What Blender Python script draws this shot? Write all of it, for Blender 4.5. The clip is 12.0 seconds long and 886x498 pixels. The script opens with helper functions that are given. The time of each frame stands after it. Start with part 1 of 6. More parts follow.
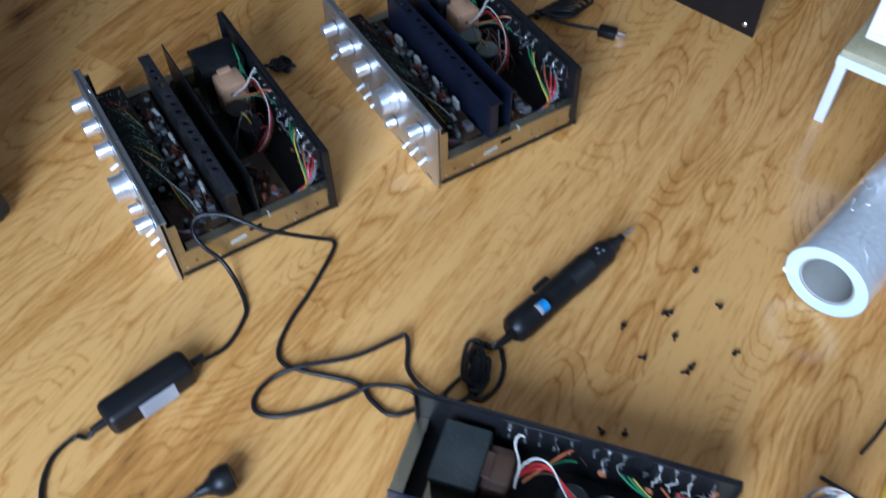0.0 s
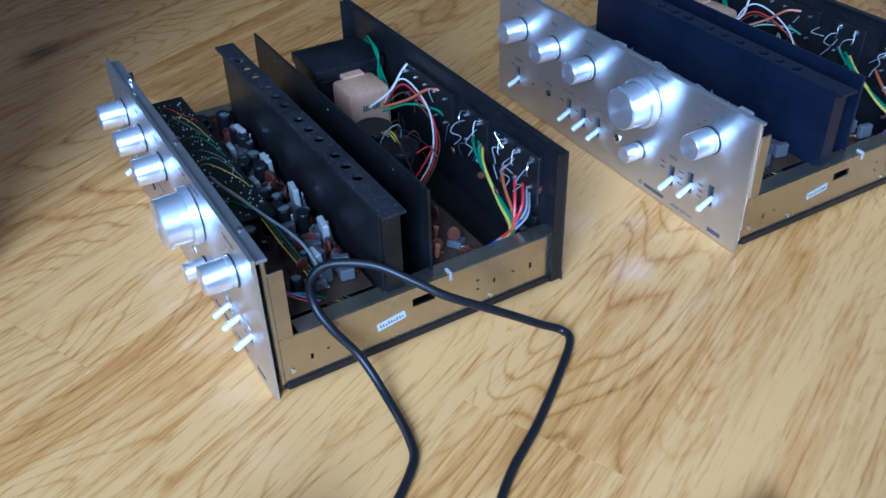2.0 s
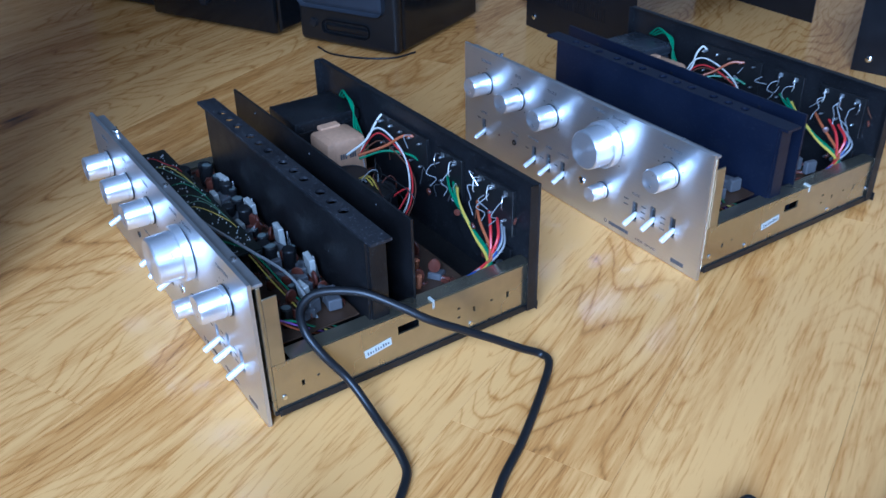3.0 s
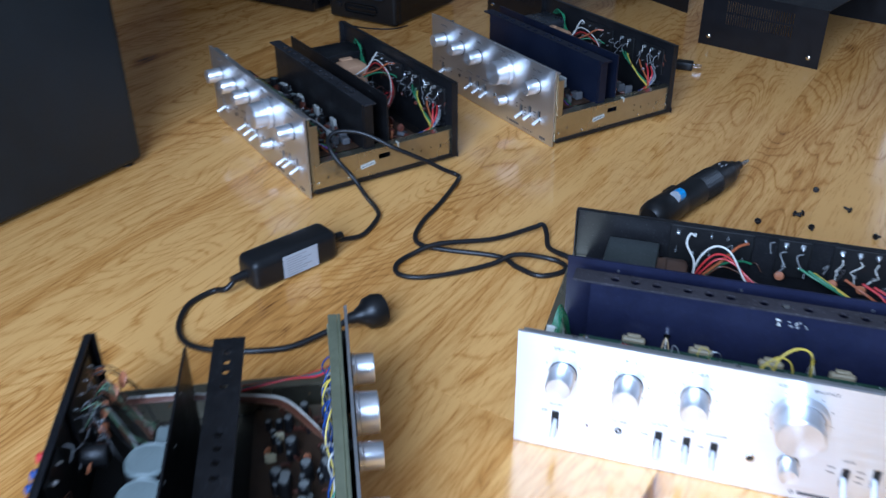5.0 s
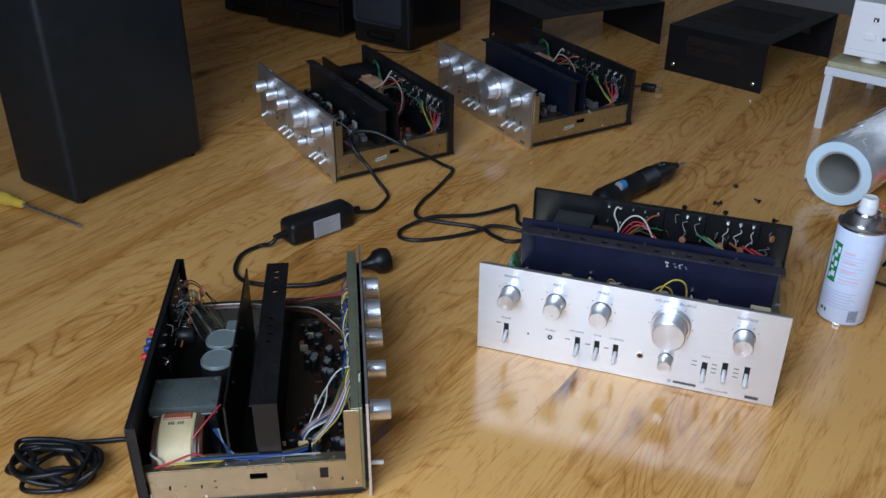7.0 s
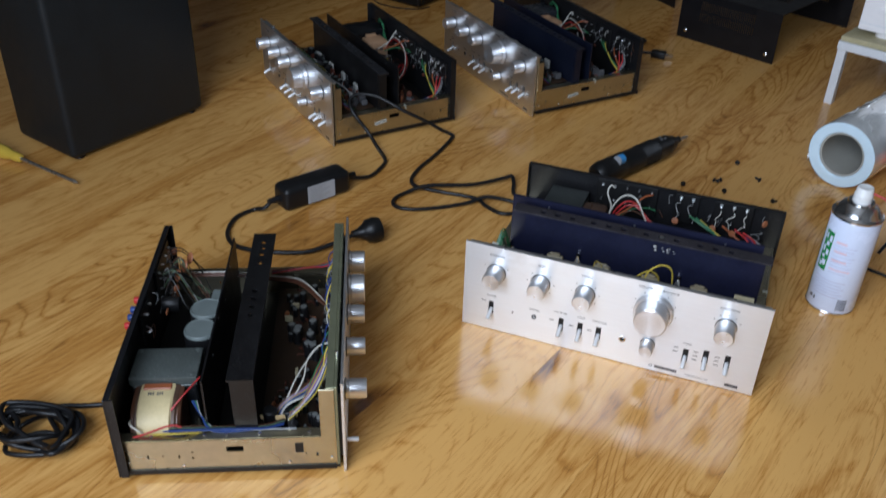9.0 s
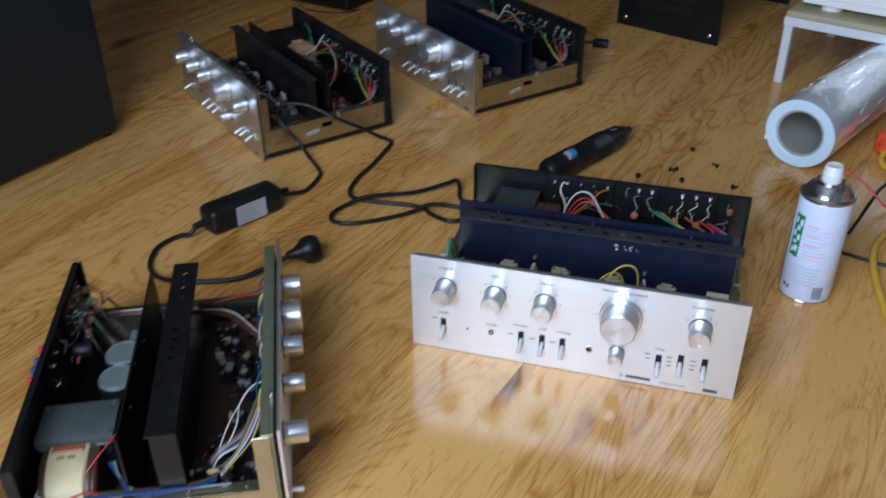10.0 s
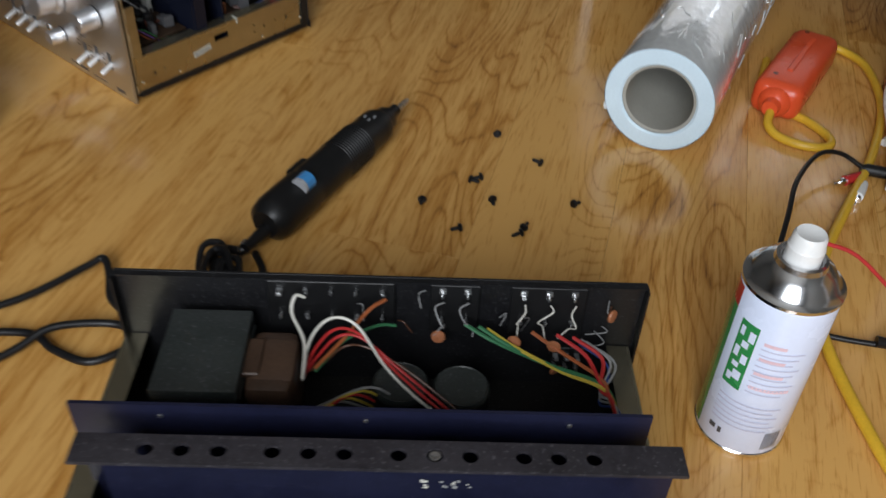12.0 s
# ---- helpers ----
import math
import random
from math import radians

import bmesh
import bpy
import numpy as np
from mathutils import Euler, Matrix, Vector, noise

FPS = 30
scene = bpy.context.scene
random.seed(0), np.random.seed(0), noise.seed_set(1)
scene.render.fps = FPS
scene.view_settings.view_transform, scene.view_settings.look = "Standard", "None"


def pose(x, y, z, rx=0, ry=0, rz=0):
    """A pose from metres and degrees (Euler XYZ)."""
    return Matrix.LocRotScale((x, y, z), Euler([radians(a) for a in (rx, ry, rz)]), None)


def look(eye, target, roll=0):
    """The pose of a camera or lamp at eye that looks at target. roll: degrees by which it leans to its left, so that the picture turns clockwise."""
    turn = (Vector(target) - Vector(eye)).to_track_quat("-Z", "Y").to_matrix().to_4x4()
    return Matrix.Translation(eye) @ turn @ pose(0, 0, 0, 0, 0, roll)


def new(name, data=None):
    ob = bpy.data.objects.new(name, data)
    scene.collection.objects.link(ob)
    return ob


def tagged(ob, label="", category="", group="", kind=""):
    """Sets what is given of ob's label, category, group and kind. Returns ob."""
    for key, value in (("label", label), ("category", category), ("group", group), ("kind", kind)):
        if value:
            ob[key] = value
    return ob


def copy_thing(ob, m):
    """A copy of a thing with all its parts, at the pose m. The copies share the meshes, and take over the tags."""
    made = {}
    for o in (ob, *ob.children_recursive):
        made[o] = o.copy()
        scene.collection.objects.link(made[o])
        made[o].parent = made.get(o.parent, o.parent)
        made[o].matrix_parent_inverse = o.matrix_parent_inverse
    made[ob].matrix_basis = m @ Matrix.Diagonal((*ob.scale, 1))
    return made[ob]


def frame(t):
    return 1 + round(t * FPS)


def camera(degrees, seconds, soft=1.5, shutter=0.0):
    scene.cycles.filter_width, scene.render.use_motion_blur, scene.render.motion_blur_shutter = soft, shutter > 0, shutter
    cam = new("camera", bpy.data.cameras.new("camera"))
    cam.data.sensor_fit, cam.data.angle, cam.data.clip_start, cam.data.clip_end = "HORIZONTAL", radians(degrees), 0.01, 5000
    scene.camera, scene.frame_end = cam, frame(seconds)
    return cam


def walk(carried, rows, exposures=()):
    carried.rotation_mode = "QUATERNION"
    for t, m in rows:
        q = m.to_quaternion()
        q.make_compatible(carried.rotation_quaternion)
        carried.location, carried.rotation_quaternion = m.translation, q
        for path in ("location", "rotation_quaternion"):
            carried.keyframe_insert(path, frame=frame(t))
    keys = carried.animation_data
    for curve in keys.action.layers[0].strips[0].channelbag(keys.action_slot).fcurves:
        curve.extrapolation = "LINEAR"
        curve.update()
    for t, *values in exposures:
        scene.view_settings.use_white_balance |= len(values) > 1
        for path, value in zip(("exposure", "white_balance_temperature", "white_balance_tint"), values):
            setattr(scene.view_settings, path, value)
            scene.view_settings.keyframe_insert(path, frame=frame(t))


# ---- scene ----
cam = camera(52.5, 12.0, shutter=0.4)
PATH = [
    (0, (0.415, 0.352, 1.069), (0.154, 1.546, -0.514), -1.5),
    (0.5, (0.283, 0.392, 1.072), (0.086, 1.67, -0.453), 0.2),
    (1, (0.222, 0.442, 1.055), (0.09, 1.74, -0.461), 1.0),
    (1.5, (0.182, 0.538, 0.8), (-0.129, 1.971, -0.561), -1.0),
    (2, (0.102, 0.6, 0.484), (-0.264, 2.165, -0.707), -1.8),
    (2.5, (0.09, 0.584, 0.459), (-0.235, 2.22, -0.645), -0.9),
    (4.3, (0.107, 0.303, 0.516), (-0.091, 2.044, -0.447), -3.0),
    (4.5, (0.144, 0.233, 0.509), (-0.044, 1.962, -0.479), -1.3),
    (5, (0.287, -0.094, 0.624), (-0.036, 1.589, -0.408), -0.4),
    (5.5, (0.343, -0.262, 0.692), (-0.064, 1.402, -0.34), -0.0),
    (6, (0.385, -0.368, 0.726), (0.054, 1.33, -0.277), 0.7),
    (6.5, (0.395, -0.417, 0.737), (0.067, 1.296, -0.241), 0.6),
    (7, (0.396, -0.429, 0.728), (0.028, 1.274, -0.256), 0.4),
    (7.2, (0.401, -0.431, 0.728), (0.029, 1.262, -0.271), 0.3),
    (8.8, (0.425, -0.409, 0.785), (0.043, 1.249, -0.265), 1.9),
    (9, (0.429, -0.398, 0.764), (0.041, 1.234, -0.325), 1.8),
    (9.5, (0.432, -0.361, 0.733), (0.043, 1.253, -0.382), 0.8),
    (10, (0.421, -0.301, 0.711), (0.13, 1.361, -0.363), -0.6),
    (10.5, (0.407, -0.197, 0.721), (0.297, 1.509, -0.316), -0.8),
    (11, (0.376, 0.008, 0.665), (0.483, 1.704, -0.39), 0.8),
    (11.5, (0.374, 0.221, 0.611), (0.62, 1.83, -0.55), 2.0),
    (12, (0.428, 0.354, 0.55), (0.66, 1.862, -0.742), 2.9),
]
EXPOSURES = [(0, 0.88, 4700, 10), (0.5, 0.75, 4150, 10), (1, 0.75, 3950, 10), (1.5, 1.14, 3950, 10), (2, 1.14, 3950, 10), (2.5, 1.15, 4000, 10), (4.5, 1.28, 4100, 10), (5, 0.6, 4610, 10), (5.5, 0.2, 5000, 10), (6, -0.08, 4830, 10),
             (6.5, -0.5, 5110, 10), (7.2, -0.28, 5310, 10), (9, -0.3, 5600, 10), (9.5, -0.33, 5450, 10), (10, -0.3, 5230, 10), (10.5, -0.25, 5290, 10), (11, -0.1, 5750, 10), (11.5, -0.14, 6200, 10), (12, -0.05, 6350, 10)]
walk(cam, [(t, look(eye, target, roll)) for t, eye, target, roll in PATH], EXPOSURES)

# ---- light: an overcast window behind the camera ----
ROOM = pose(0, 0, 0, 0, 0, -22)
world = bpy.data.worlds.new("world")
scene.world = world
world.use_nodes = True
sky = world.node_tree.nodes.new("ShaderNodeTexSky")
sky.sky_type, sky.sun_disc = "NISHITA", False
sky.sun_elevation, sky.sun_rotation = radians(40), radians(200)
world.node_tree.links.new(sky.outputs[0], world.node_tree.nodes["Background"].inputs[0])
world.node_tree.nodes["Background"].inputs[1].default_value = 0.1
WIN_U0, WIN_U1, WIN_Z0, WIN_Z1, WALL_V = -0.25, 0.85, 0.45, 2.05, -0.75
U1 = 1.42


def window_lamp(width, energy, m):
    data = bpy.data.lights.new("window_light", "AREA")
    data.shape, data.size, data.size_y, data.energy, data.color = "RECTANGLE", width, WIN_Z1 - WIN_Z0, energy, (0.92, 0.965, 1.0)
    data.spread = radians(165)
    new("window_light", data).matrix_world = ROOM @ m


window_lamp(WIN_U1 - WIN_U0, 49, pose((WIN_U0 + WIN_U1) / 2, WALL_V - 0.02, (WIN_Z0 + WIN_Z1) / 2, 90, 0, 0))

# ---- materials ----
def mat(name, color, rough=0.5, metal=0.0, var=0.12, scale=30.0, bump=0.05, coat=0.0, stretch=(1, 1, 1)):
    m = bpy.data.materials.new(name)
    m.use_nodes = True
    nt = m.node_tree
    p = nt.nodes["Principled BSDF"]
    p.inputs["Metallic"].default_value = metal
    p.inputs["Coat Weight"].default_value = coat
    if max(color) < 0.03:
        p.inputs["Specular IOR Level"].default_value = 0.36
    tc = nt.nodes.new("ShaderNodeTexCoord")
    mp = nt.nodes.new("ShaderNodeMapping")
    mp.inputs["Scale"].default_value = stretch
    nt.links.new(tc.outputs["Object"], mp.inputs[0])
    n1 = nt.nodes.new("ShaderNodeTexNoise")
    n1.inputs["Scale"].default_value, n1.inputs["Detail"].default_value = scale, 6
    n2 = nt.nodes.new("ShaderNodeTexNoise")
    n2.inputs["Scale"].default_value, n2.inputs["Detail"].default_value = scale * 9, 4
    for n in (n1, n2):
        nt.links.new(mp.outputs[0], n.inputs["Vector"])
    add = nt.nodes.new("ShaderNodeMath")
    add.operation = "ADD"
    nt.links.new(n1.outputs[0], add.inputs[0])
    nt.links.new(n2.outputs[0], add.inputs[1])
    info = nt.nodes.new("ShaderNodeObjectInfo")
    add2 = nt.nodes.new("ShaderNodeMath")
    add2.operation = "MULTIPLY_ADD"
    add2.inputs[1].default_value = 0.5
    nt.links.new(info.outputs["Random"], add2.inputs[0])
    nt.links.new(add.outputs[0], add2.inputs[2])
    ramp = nt.nodes.new("ShaderNodeMapRange")
    ramp.inputs[1].default_value, ramp.inputs[2].default_value = 0.7, 1.8
    ramp.inputs[3].default_value, ramp.inputs[4].default_value = 1 - var, 1 + var
    nt.links.new(add2.outputs[0], ramp.inputs[0])
    mul = nt.nodes.new("ShaderNodeVectorMath")
    mul.operation = "SCALE"
    mul.inputs[0].default_value = color
    nt.links.new(ramp.outputs[0], mul.inputs["Scale"])
    nt.links.new(mul.outputs[0], p.inputs["Base Color"])
    rr = nt.nodes.new("ShaderNodeMapRange")
    rr.inputs[3].default_value, rr.inputs[4].default_value = max(rough - 0.12, 0.03), min(rough + 0.12, 1)
    nt.links.new(n1.outputs[0], rr.inputs[0])
    nt.links.new(rr.outputs[0], p.inputs["Roughness"])
    if bump:
        b = nt.nodes.new("ShaderNodeBump")
        b.inputs["Strength"].default_value, b.inputs["Distance"].default_value = bump, 0.001
        nt.links.new(n2.outputs[0], b.inputs["Height"])
        nt.links.new(b.outputs[0], p.inputs["Normal"])
    return m


def oak():
    """Golden oak laminate: long grain, cathedral figure, a few knots; x across the plank, y along it."""
    m = bpy.data.materials.new("oak_laminate")
    m.use_nodes = True
    nt = m.node_tree
    L, N = nt.links.new, nt.nodes.new
    p = nt.nodes["Principled BSDF"]
    tc, info = N("ShaderNodeTexCoord"), N("ShaderNodeObjectInfo")
    off = N("ShaderNodeVectorMath")
    off.operation = "MULTIPLY_ADD"
    comb = N("ShaderNodeCombineXYZ")
    for i in range(3):
        L(info.outputs["Random"], comb.inputs[i])
    off.inputs[1].default_value = (7.3, 31.7, 11.1)
    L(comb.outputs[0], off.inputs[0])
    L(tc.outputs["Object"], off.inputs[2])

    def noise_at(scale, detail, stretch, rough=0.55, dist=0.0):
        mp, n = N("ShaderNodeMapping"), N("ShaderNodeTexNoise")
        mp.inputs["Scale"].default_value = stretch
        L(off.outputs[0], mp.inputs[0])
        L(mp.outputs[0], n.inputs["Vector"])
        n.inputs["Scale"].default_value, n.inputs["Detail"].default_value = scale, detail
        n.inputs["Roughness"].default_value, n.inputs["Distortion"].default_value = rough, dist
        return n.outputs[0]

    def math_(op, a, b=None, c=None):
        n = N("ShaderNodeMath")
        n.operation = op
        for i, v in enumerate((a, b, c)):
            if v is None:
                continue
            if isinstance(v, (int, float)):
                n.inputs[i].default_value = v
            else:
                L(v, n.inputs[i])
        return n.outputs[0]

    wob = noise_at(1.0, 4.0, (46, 9, 46), 0.6)
    big = noise_at(1.0, 1.2, (7.5, 1.9, 7.5), 0.4, 0.4)
    lane = math_("MULTIPLY_ADD", wob, 0.034, big)
    wave = math_("PINGPONG", math_("MULTIPLY", lane, 28.0), 0.5)
    rings = math_("POWER", math_("MULTIPLY", wave, 2.0), 5.0)
    mask = noise_at(1.0, 1.0, (6, 1.1, 6))
    mk = N("ShaderNodeMapRange")
    mk.inputs[1].default_value, mk.inputs[2].default_value, mk.inputs[3].default_value, mk.inputs[4].default_value = 0.36, 0.56, 0.10, 1.0
    L(mask, mk.inputs[0])
    rings = math_("MULTIPLY", rings, mk.outputs[0])
    fine = noise_at(1.0, 6.0, (165, 9.0, 165), 0.66)
    pores = noise_at(1.0, 3.0, (430, 26, 430), 0.6)
    patch = noise_at(1.0, 3.0, (17, 2.0, 17), 0.55, 0.7)
    vor = N("ShaderNodeTexVoronoi")
    vm = N("ShaderNodeMapping")
    vm.inputs["Scale"].default_value = (6.2, 2.6, 6.2)
    L(off.outputs[0], vm.inputs[0])
    L(vm.outputs[0], vor.inputs["Vector"])
    vor.inputs["Scale"].default_value = 1.0
    kn = N("ShaderNodeMapRange")
    kn.inputs[1].default_value, kn.inputs[2].default_value, kn.inputs[3].default_value, kn.inputs[4].default_value = 0.01, 0.14, 1.0, 0.0
    L(math_("ADD", vor.outputs["Distance"], math_("MULTIPLY", math_("SUBTRACT", wob, 0.5), 0.16)), kn.inputs[0])
    pk = N("ShaderNodeMapRange")
    pk.inputs[1].default_value, pk.inputs[2].default_value = 0.52, 0.70
    L(pores, pk.inputs[0])
    t = math_("MULTIPLY", rings, 0.38)
    t = math_("ADD", t, math_("MULTIPLY", math_("SUBTRACT", noise_at(1.0, 4.0, (48, 7.5, 48), 0.6, 0.9), 0.5), 0.40))
    t = math_("ADD", t, math_("MULTIPLY", math_("SUBTRACT", fine, 0.44), 0.80))
    t = math_("ADD", t, math_("MULTIPLY", math_("SUBTRACT", patch, 0.47), 1.05))
    t = math_("ADD", t, math_("MULTIPLY", math_("SUBTRACT", info.outputs["Random"], 0.5), 0.26))
    t = math_("ADD", t, math_("MULTIPLY", kn.outputs[0], 1.0))
    t = math_("ADD", t, math_("MULTIPLY", pk.outputs[0], 0.32))
    ramp = N("ShaderNodeValToRGB")
    e = ramp.color_ramp.elements
    e[0].position, e[0].color = 0.0, (0.72, 0.40, 0.118, 1)
    e[1].position, e[1].color = 1.0, (0.13, 0.048, 0.013, 1)
    mid = ramp.color_ramp.elements.new(0.36)
    mid.color = (0.52, 0.240, 0.050, 1)
    L(t, ramp.inputs[0])
    L(ramp.outputs[0], p.inputs["Base Color"])
    rr = N("ShaderNodeMapRange")
    rr.inputs[3].default_value, rr.inputs[4].default_value = 0.12, 0.22
    L(fine, rr.inputs[0])
    L(rr.outputs[0], p.inputs["Roughness"])
    p.inputs["Specular IOR Level"].default_value = 0.52
    b = N("ShaderNodeBump")
    b.inputs["Strength"].default_value, b.inputs["Distance"].default_value = 0.12, 0.0006
    L(math_("ADD", fine, pores), b.inputs["Height"])
    L(b.outputs[0], p.inputs["Normal"])
    return m


def spun():
    """Turned aluminium: highlights run out from the axis z."""
    m = mat("spun_aluminium", (0.82, 0.83, 0.86), 0.32, 0.86, 0.06, 60, 0.02)
    p = m.node_tree.nodes["Principled BSDF"]
    tg = m.node_tree.nodes.new("ShaderNodeTangent")
    tg.direction_type, tg.axis = "RADIAL", "Z"
    m.node_tree.links.new(tg.outputs[0], p.inputs["Tangent"])
    p.inputs["Anisotropic"].default_value = 0.75
    p.inputs["Anisotropic Rotation"].default_value = 0.25
    return m


def brushed(m, amount):
    """Brushed along x: highlights run up and down."""
    nt = m.node_tree
    p = nt.nodes["Principled BSDF"]
    axis, turn = nt.nodes.new("ShaderNodeCombineXYZ"), nt.nodes.new("ShaderNodeVectorTransform")
    axis.inputs[2].default_value = 1.0
    turn.vector_type, turn.convert_from, turn.convert_to = "VECTOR", "OBJECT", "WORLD"
    nt.links.new(axis.outputs[0], turn.inputs[0])
    nt.links.new(turn.outputs[0], p.inputs["Tangent"])
    p.inputs["Anisotropic"].default_value = amount
    return m


def dusty(m, amount, grey=(0.16, 0.16, 0.17)):
    """Pale dust specks and wiped patches over a dark finish."""
    nt = m.node_tree
    p = nt.nodes["Principled BSDF"]
    src = p.inputs["Base Color"].links[0].from_socket
    tc = nt.nodes.new("ShaderNodeTexCoord")
    fine, wide = nt.nodes.new("ShaderNodeTexNoise"), nt.nodes.new("ShaderNodeTexNoise")
    fine.inputs["Scale"].default_value, fine.inputs["Detail"].default_value = 420, 3
    wide.inputs["Scale"].default_value, wide.inputs["Detail"].default_value = 24, 5
    for n in (fine, wide):
        nt.links.new(tc.outputs["Object"], n.inputs["Vector"])
    a, b = nt.nodes.new("ShaderNodeMapRange"), nt.nodes.new("ShaderNodeMapRange")
    a.inputs[1].default_value, a.inputs[2].default_value = 0.60, 0.74
    b.inputs[1].default_value, b.inputs[2].default_value, b.inputs[4].default_value = 0.40, 0.72, amount
    nt.links.new(fine.outputs[0], a.inputs[0])
    nt.links.new(wide.outputs[0], b.inputs[0])
    add = nt.nodes.new("ShaderNodeMath")
    add.operation = "MULTIPLY_ADD"
    add.inputs[1].default_value = amount * 1.6
    nt.links.new(a.outputs[0], add.inputs[0])
    half = nt.nodes.new("ShaderNodeMath")
    half.operation = "MULTIPLY"
    half.inputs[1].default_value = 0.22
    nt.links.new(b.outputs[0], half.inputs[0])
    nt.links.new(half.outputs[0], add.inputs[2])
    mix = nt.nodes.new("ShaderNodeMix")
    mix.data_type, mix.clamp_factor = "RGBA", True
    nt.links.new(add.outputs[0], mix.inputs[0])
    nt.links.new(src, mix.inputs[6])
    mix.inputs[7].default_value = (*grey, 1)
    nt.links.new(mix.outputs[2], p.inputs["Base Color"])
    return m


OAK = oak()
SPUN = spun()
W_DULL = mat("dull_green_wire", (0.10, 0.16, 0.09), 0.4, 0.0, 0.2, 60, 0)
PALECLIP = mat("grey_ceramic", (0.15, 0.155, 0.15), 0.5, 0.0, 0.15, 60, 0.05)
LEVER = mat("satin_bright_metal", (0.86, 0.87, 0.88), 0.34, 0.45, 0.04, 40, 0.0)
ALU = brushed(mat("brushed_aluminium", (0.82, 0.825, 0.835), 0.40, 0.95, 0.06, 14, 0.05, stretch=(1, 30, 30)), 0.75)
CHROME = mat("bright_metal", (0.82, 0.83, 0.85), 0.18, 1.0, 0.05, 40, 0.0)
TINNED = mat("solder_tin", (0.72, 0.73, 0.74), 0.30, 0.95, 0.10, 200, 0.1)
ZINC = mat("yellow_passivated_zinc", (0.47, 0.425, 0.30), 0.27, 0.95, 0.16, 9, 0.03)
OLIVE = mat("olive_passivated_zinc", (0.30, 0.31, 0.20), 0.42, 0.75, 0.2, 25, 0.05)
BLACKP = dusty(mat("black_painted_steel", (0.0065, 0.0065, 0.0075), 0.36, 0.0, 0.3, 40, 0.12), 0.12)
SATIN = dusty(mat("black_satin_steel", (0.0055, 0.0052, 0.0056), 0.36, 0.0, 0.3, 60, 0.2), 0.10)
NAVY = dusty(mat("dark_blue_anodised", (0.0055, 0.0075, 0.018), 0.40, 0.15, 0.25, 25, 0.08), 0.06)
PURPLE = dusty(mat("violet_blue_anodised", (0.0105, 0.012, 0.034), 0.40, 0.15, 0.35, 18, 0.08), 0.05, (0.14, 0.14, 0.20))
WORNEDGE = dusty(mat("worn_brown_anodised", (0.034, 0.030, 0.036), 0.42, 0.2, 0.6, 22, 0.1), 0.30, (0.20, 0.19, 0.20))
FLANGE_BLACK = dusty(mat("dusty_black_anodised", (0.009, 0.009, 0.011), 0.5, 0.1, 0.45, 40, 0.15), 0.40)
DARKIN = dusty(mat("dark_chassis_steel", (0.009, 0.008, 0.0075), 0.5, 0.2, 0.4, 30, 0.2), 0.10)
PCB = mat("brown_circuit_board", (0.034, 0.019, 0.010), 0.45, 0.0, 0.5, 60, 0.2)
PCBGRN = mat("green_circuit_board", (0.012, 0.045, 0.020), 0.40, 0.0, 0.5, 70, 0.2)
PALEZINC = mat("pale_zinc_plate", (0.52, 0.51, 0.50), 0.34, 0.85, 0.10, 20, 0.05)
PLATE = mat("pale_transistor_plate", (0.40, 0.40, 0.37), 0.4, 0.2, 0.2, 60, 0.08)
MICA = mat("beige_moulded_body", (0.30, 0.25, 0.15), 0.5, 0.0, 0.2, 60, 0.08)
PCBD = mat("dark_solder_board", (0.008, 0.010, 0.008), 0.35, 0.0, 0.5, 90, 0.2)
BLACKPL = mat("black_plastic", (0.008, 0.008, 0.0085), 0.40, 0.0, 0.2, 60, 0.1)
RUBBER = mat("black_cable_rubber", (0.009, 0.009, 0.010), 0.36, 0.0, 0.2, 60, 0.06)
IRONGREY = dusty(mat("grey_green_painted_core", (0.085, 0.098, 0.092), 0.42, 0.2, 0.3, 35, 0.15), 0.35, (0.22, 0.23, 0.22))
IRONBLK = dusty(mat("black_painted_core", (0.009, 0.0095, 0.011), 0.34, 0.2, 0.4, 40, 0.2), 0.22)
# grey lifted to put the light reflected off one core into its colour
IRONMID = mat("grey_lacquered_core", (0.045, 0.050, 0.060), 0.28, 0.3, 0.4, 40, 0.15)
IRONGRN = dusty(mat("dark_green_painted_core", (0.034, 0.040, 0.038), 0.34, 0.1, 0.4, 40, 0.2), 0.30)
TAPE = mat("yellowed_paper_tape", (0.62, 0.45, 0.22), 0.55, 0.0, 0.15, 30, 0.1)
CREAM = mat("cream_paper_wrap", (0.58, 0.47, 0.25), 0.5, 0.0, 0.12, 30, 0.1)
COPPER = mat("brown_varnished_coil", (0.075, 0.042, 0.026), 0.45, 0.1, 0.35, 40, 0.15)
PEACH = mat("peach_paper_wrap", (0.48, 0.29, 0.165), 0.55, 0.0, 0.2, 30, 0.15)
CAPBLK = mat("black_can_sleeve", (0.010, 0.010, 0.011), 0.4, 0.0, 0.3, 60, 0.05)
CAPGRY = mat("grey_green_can_top", (0.145, 0.17, 0.165), 0.45, 0.1, 0.2, 60, 0.1)
CERAMIC = mat("orange_ceramic", (0.33, 0.12, 0.05), 0.5, 0.0, 0.2, 60, 0.05)
RESBRN = mat("red_brown_lacquer", (0.080, 0.024, 0.014), 0.35, 0.0, 0.3, 60, 0.05)
BEIGE = mat("beige_ceramic", (0.40, 0.35, 0.22), 0.5, 0.0, 0.15, 60, 0.05)
OFFWHT = mat("off_white_plastic", (0.45, 0.45, 0.40), 0.45, 0.0, 0.1, 60, 0.05)
WHITE = mat("white_plastic", (0.80, 0.80, 0.79), 0.35, 0.0, 0.05, 60, 0.03)
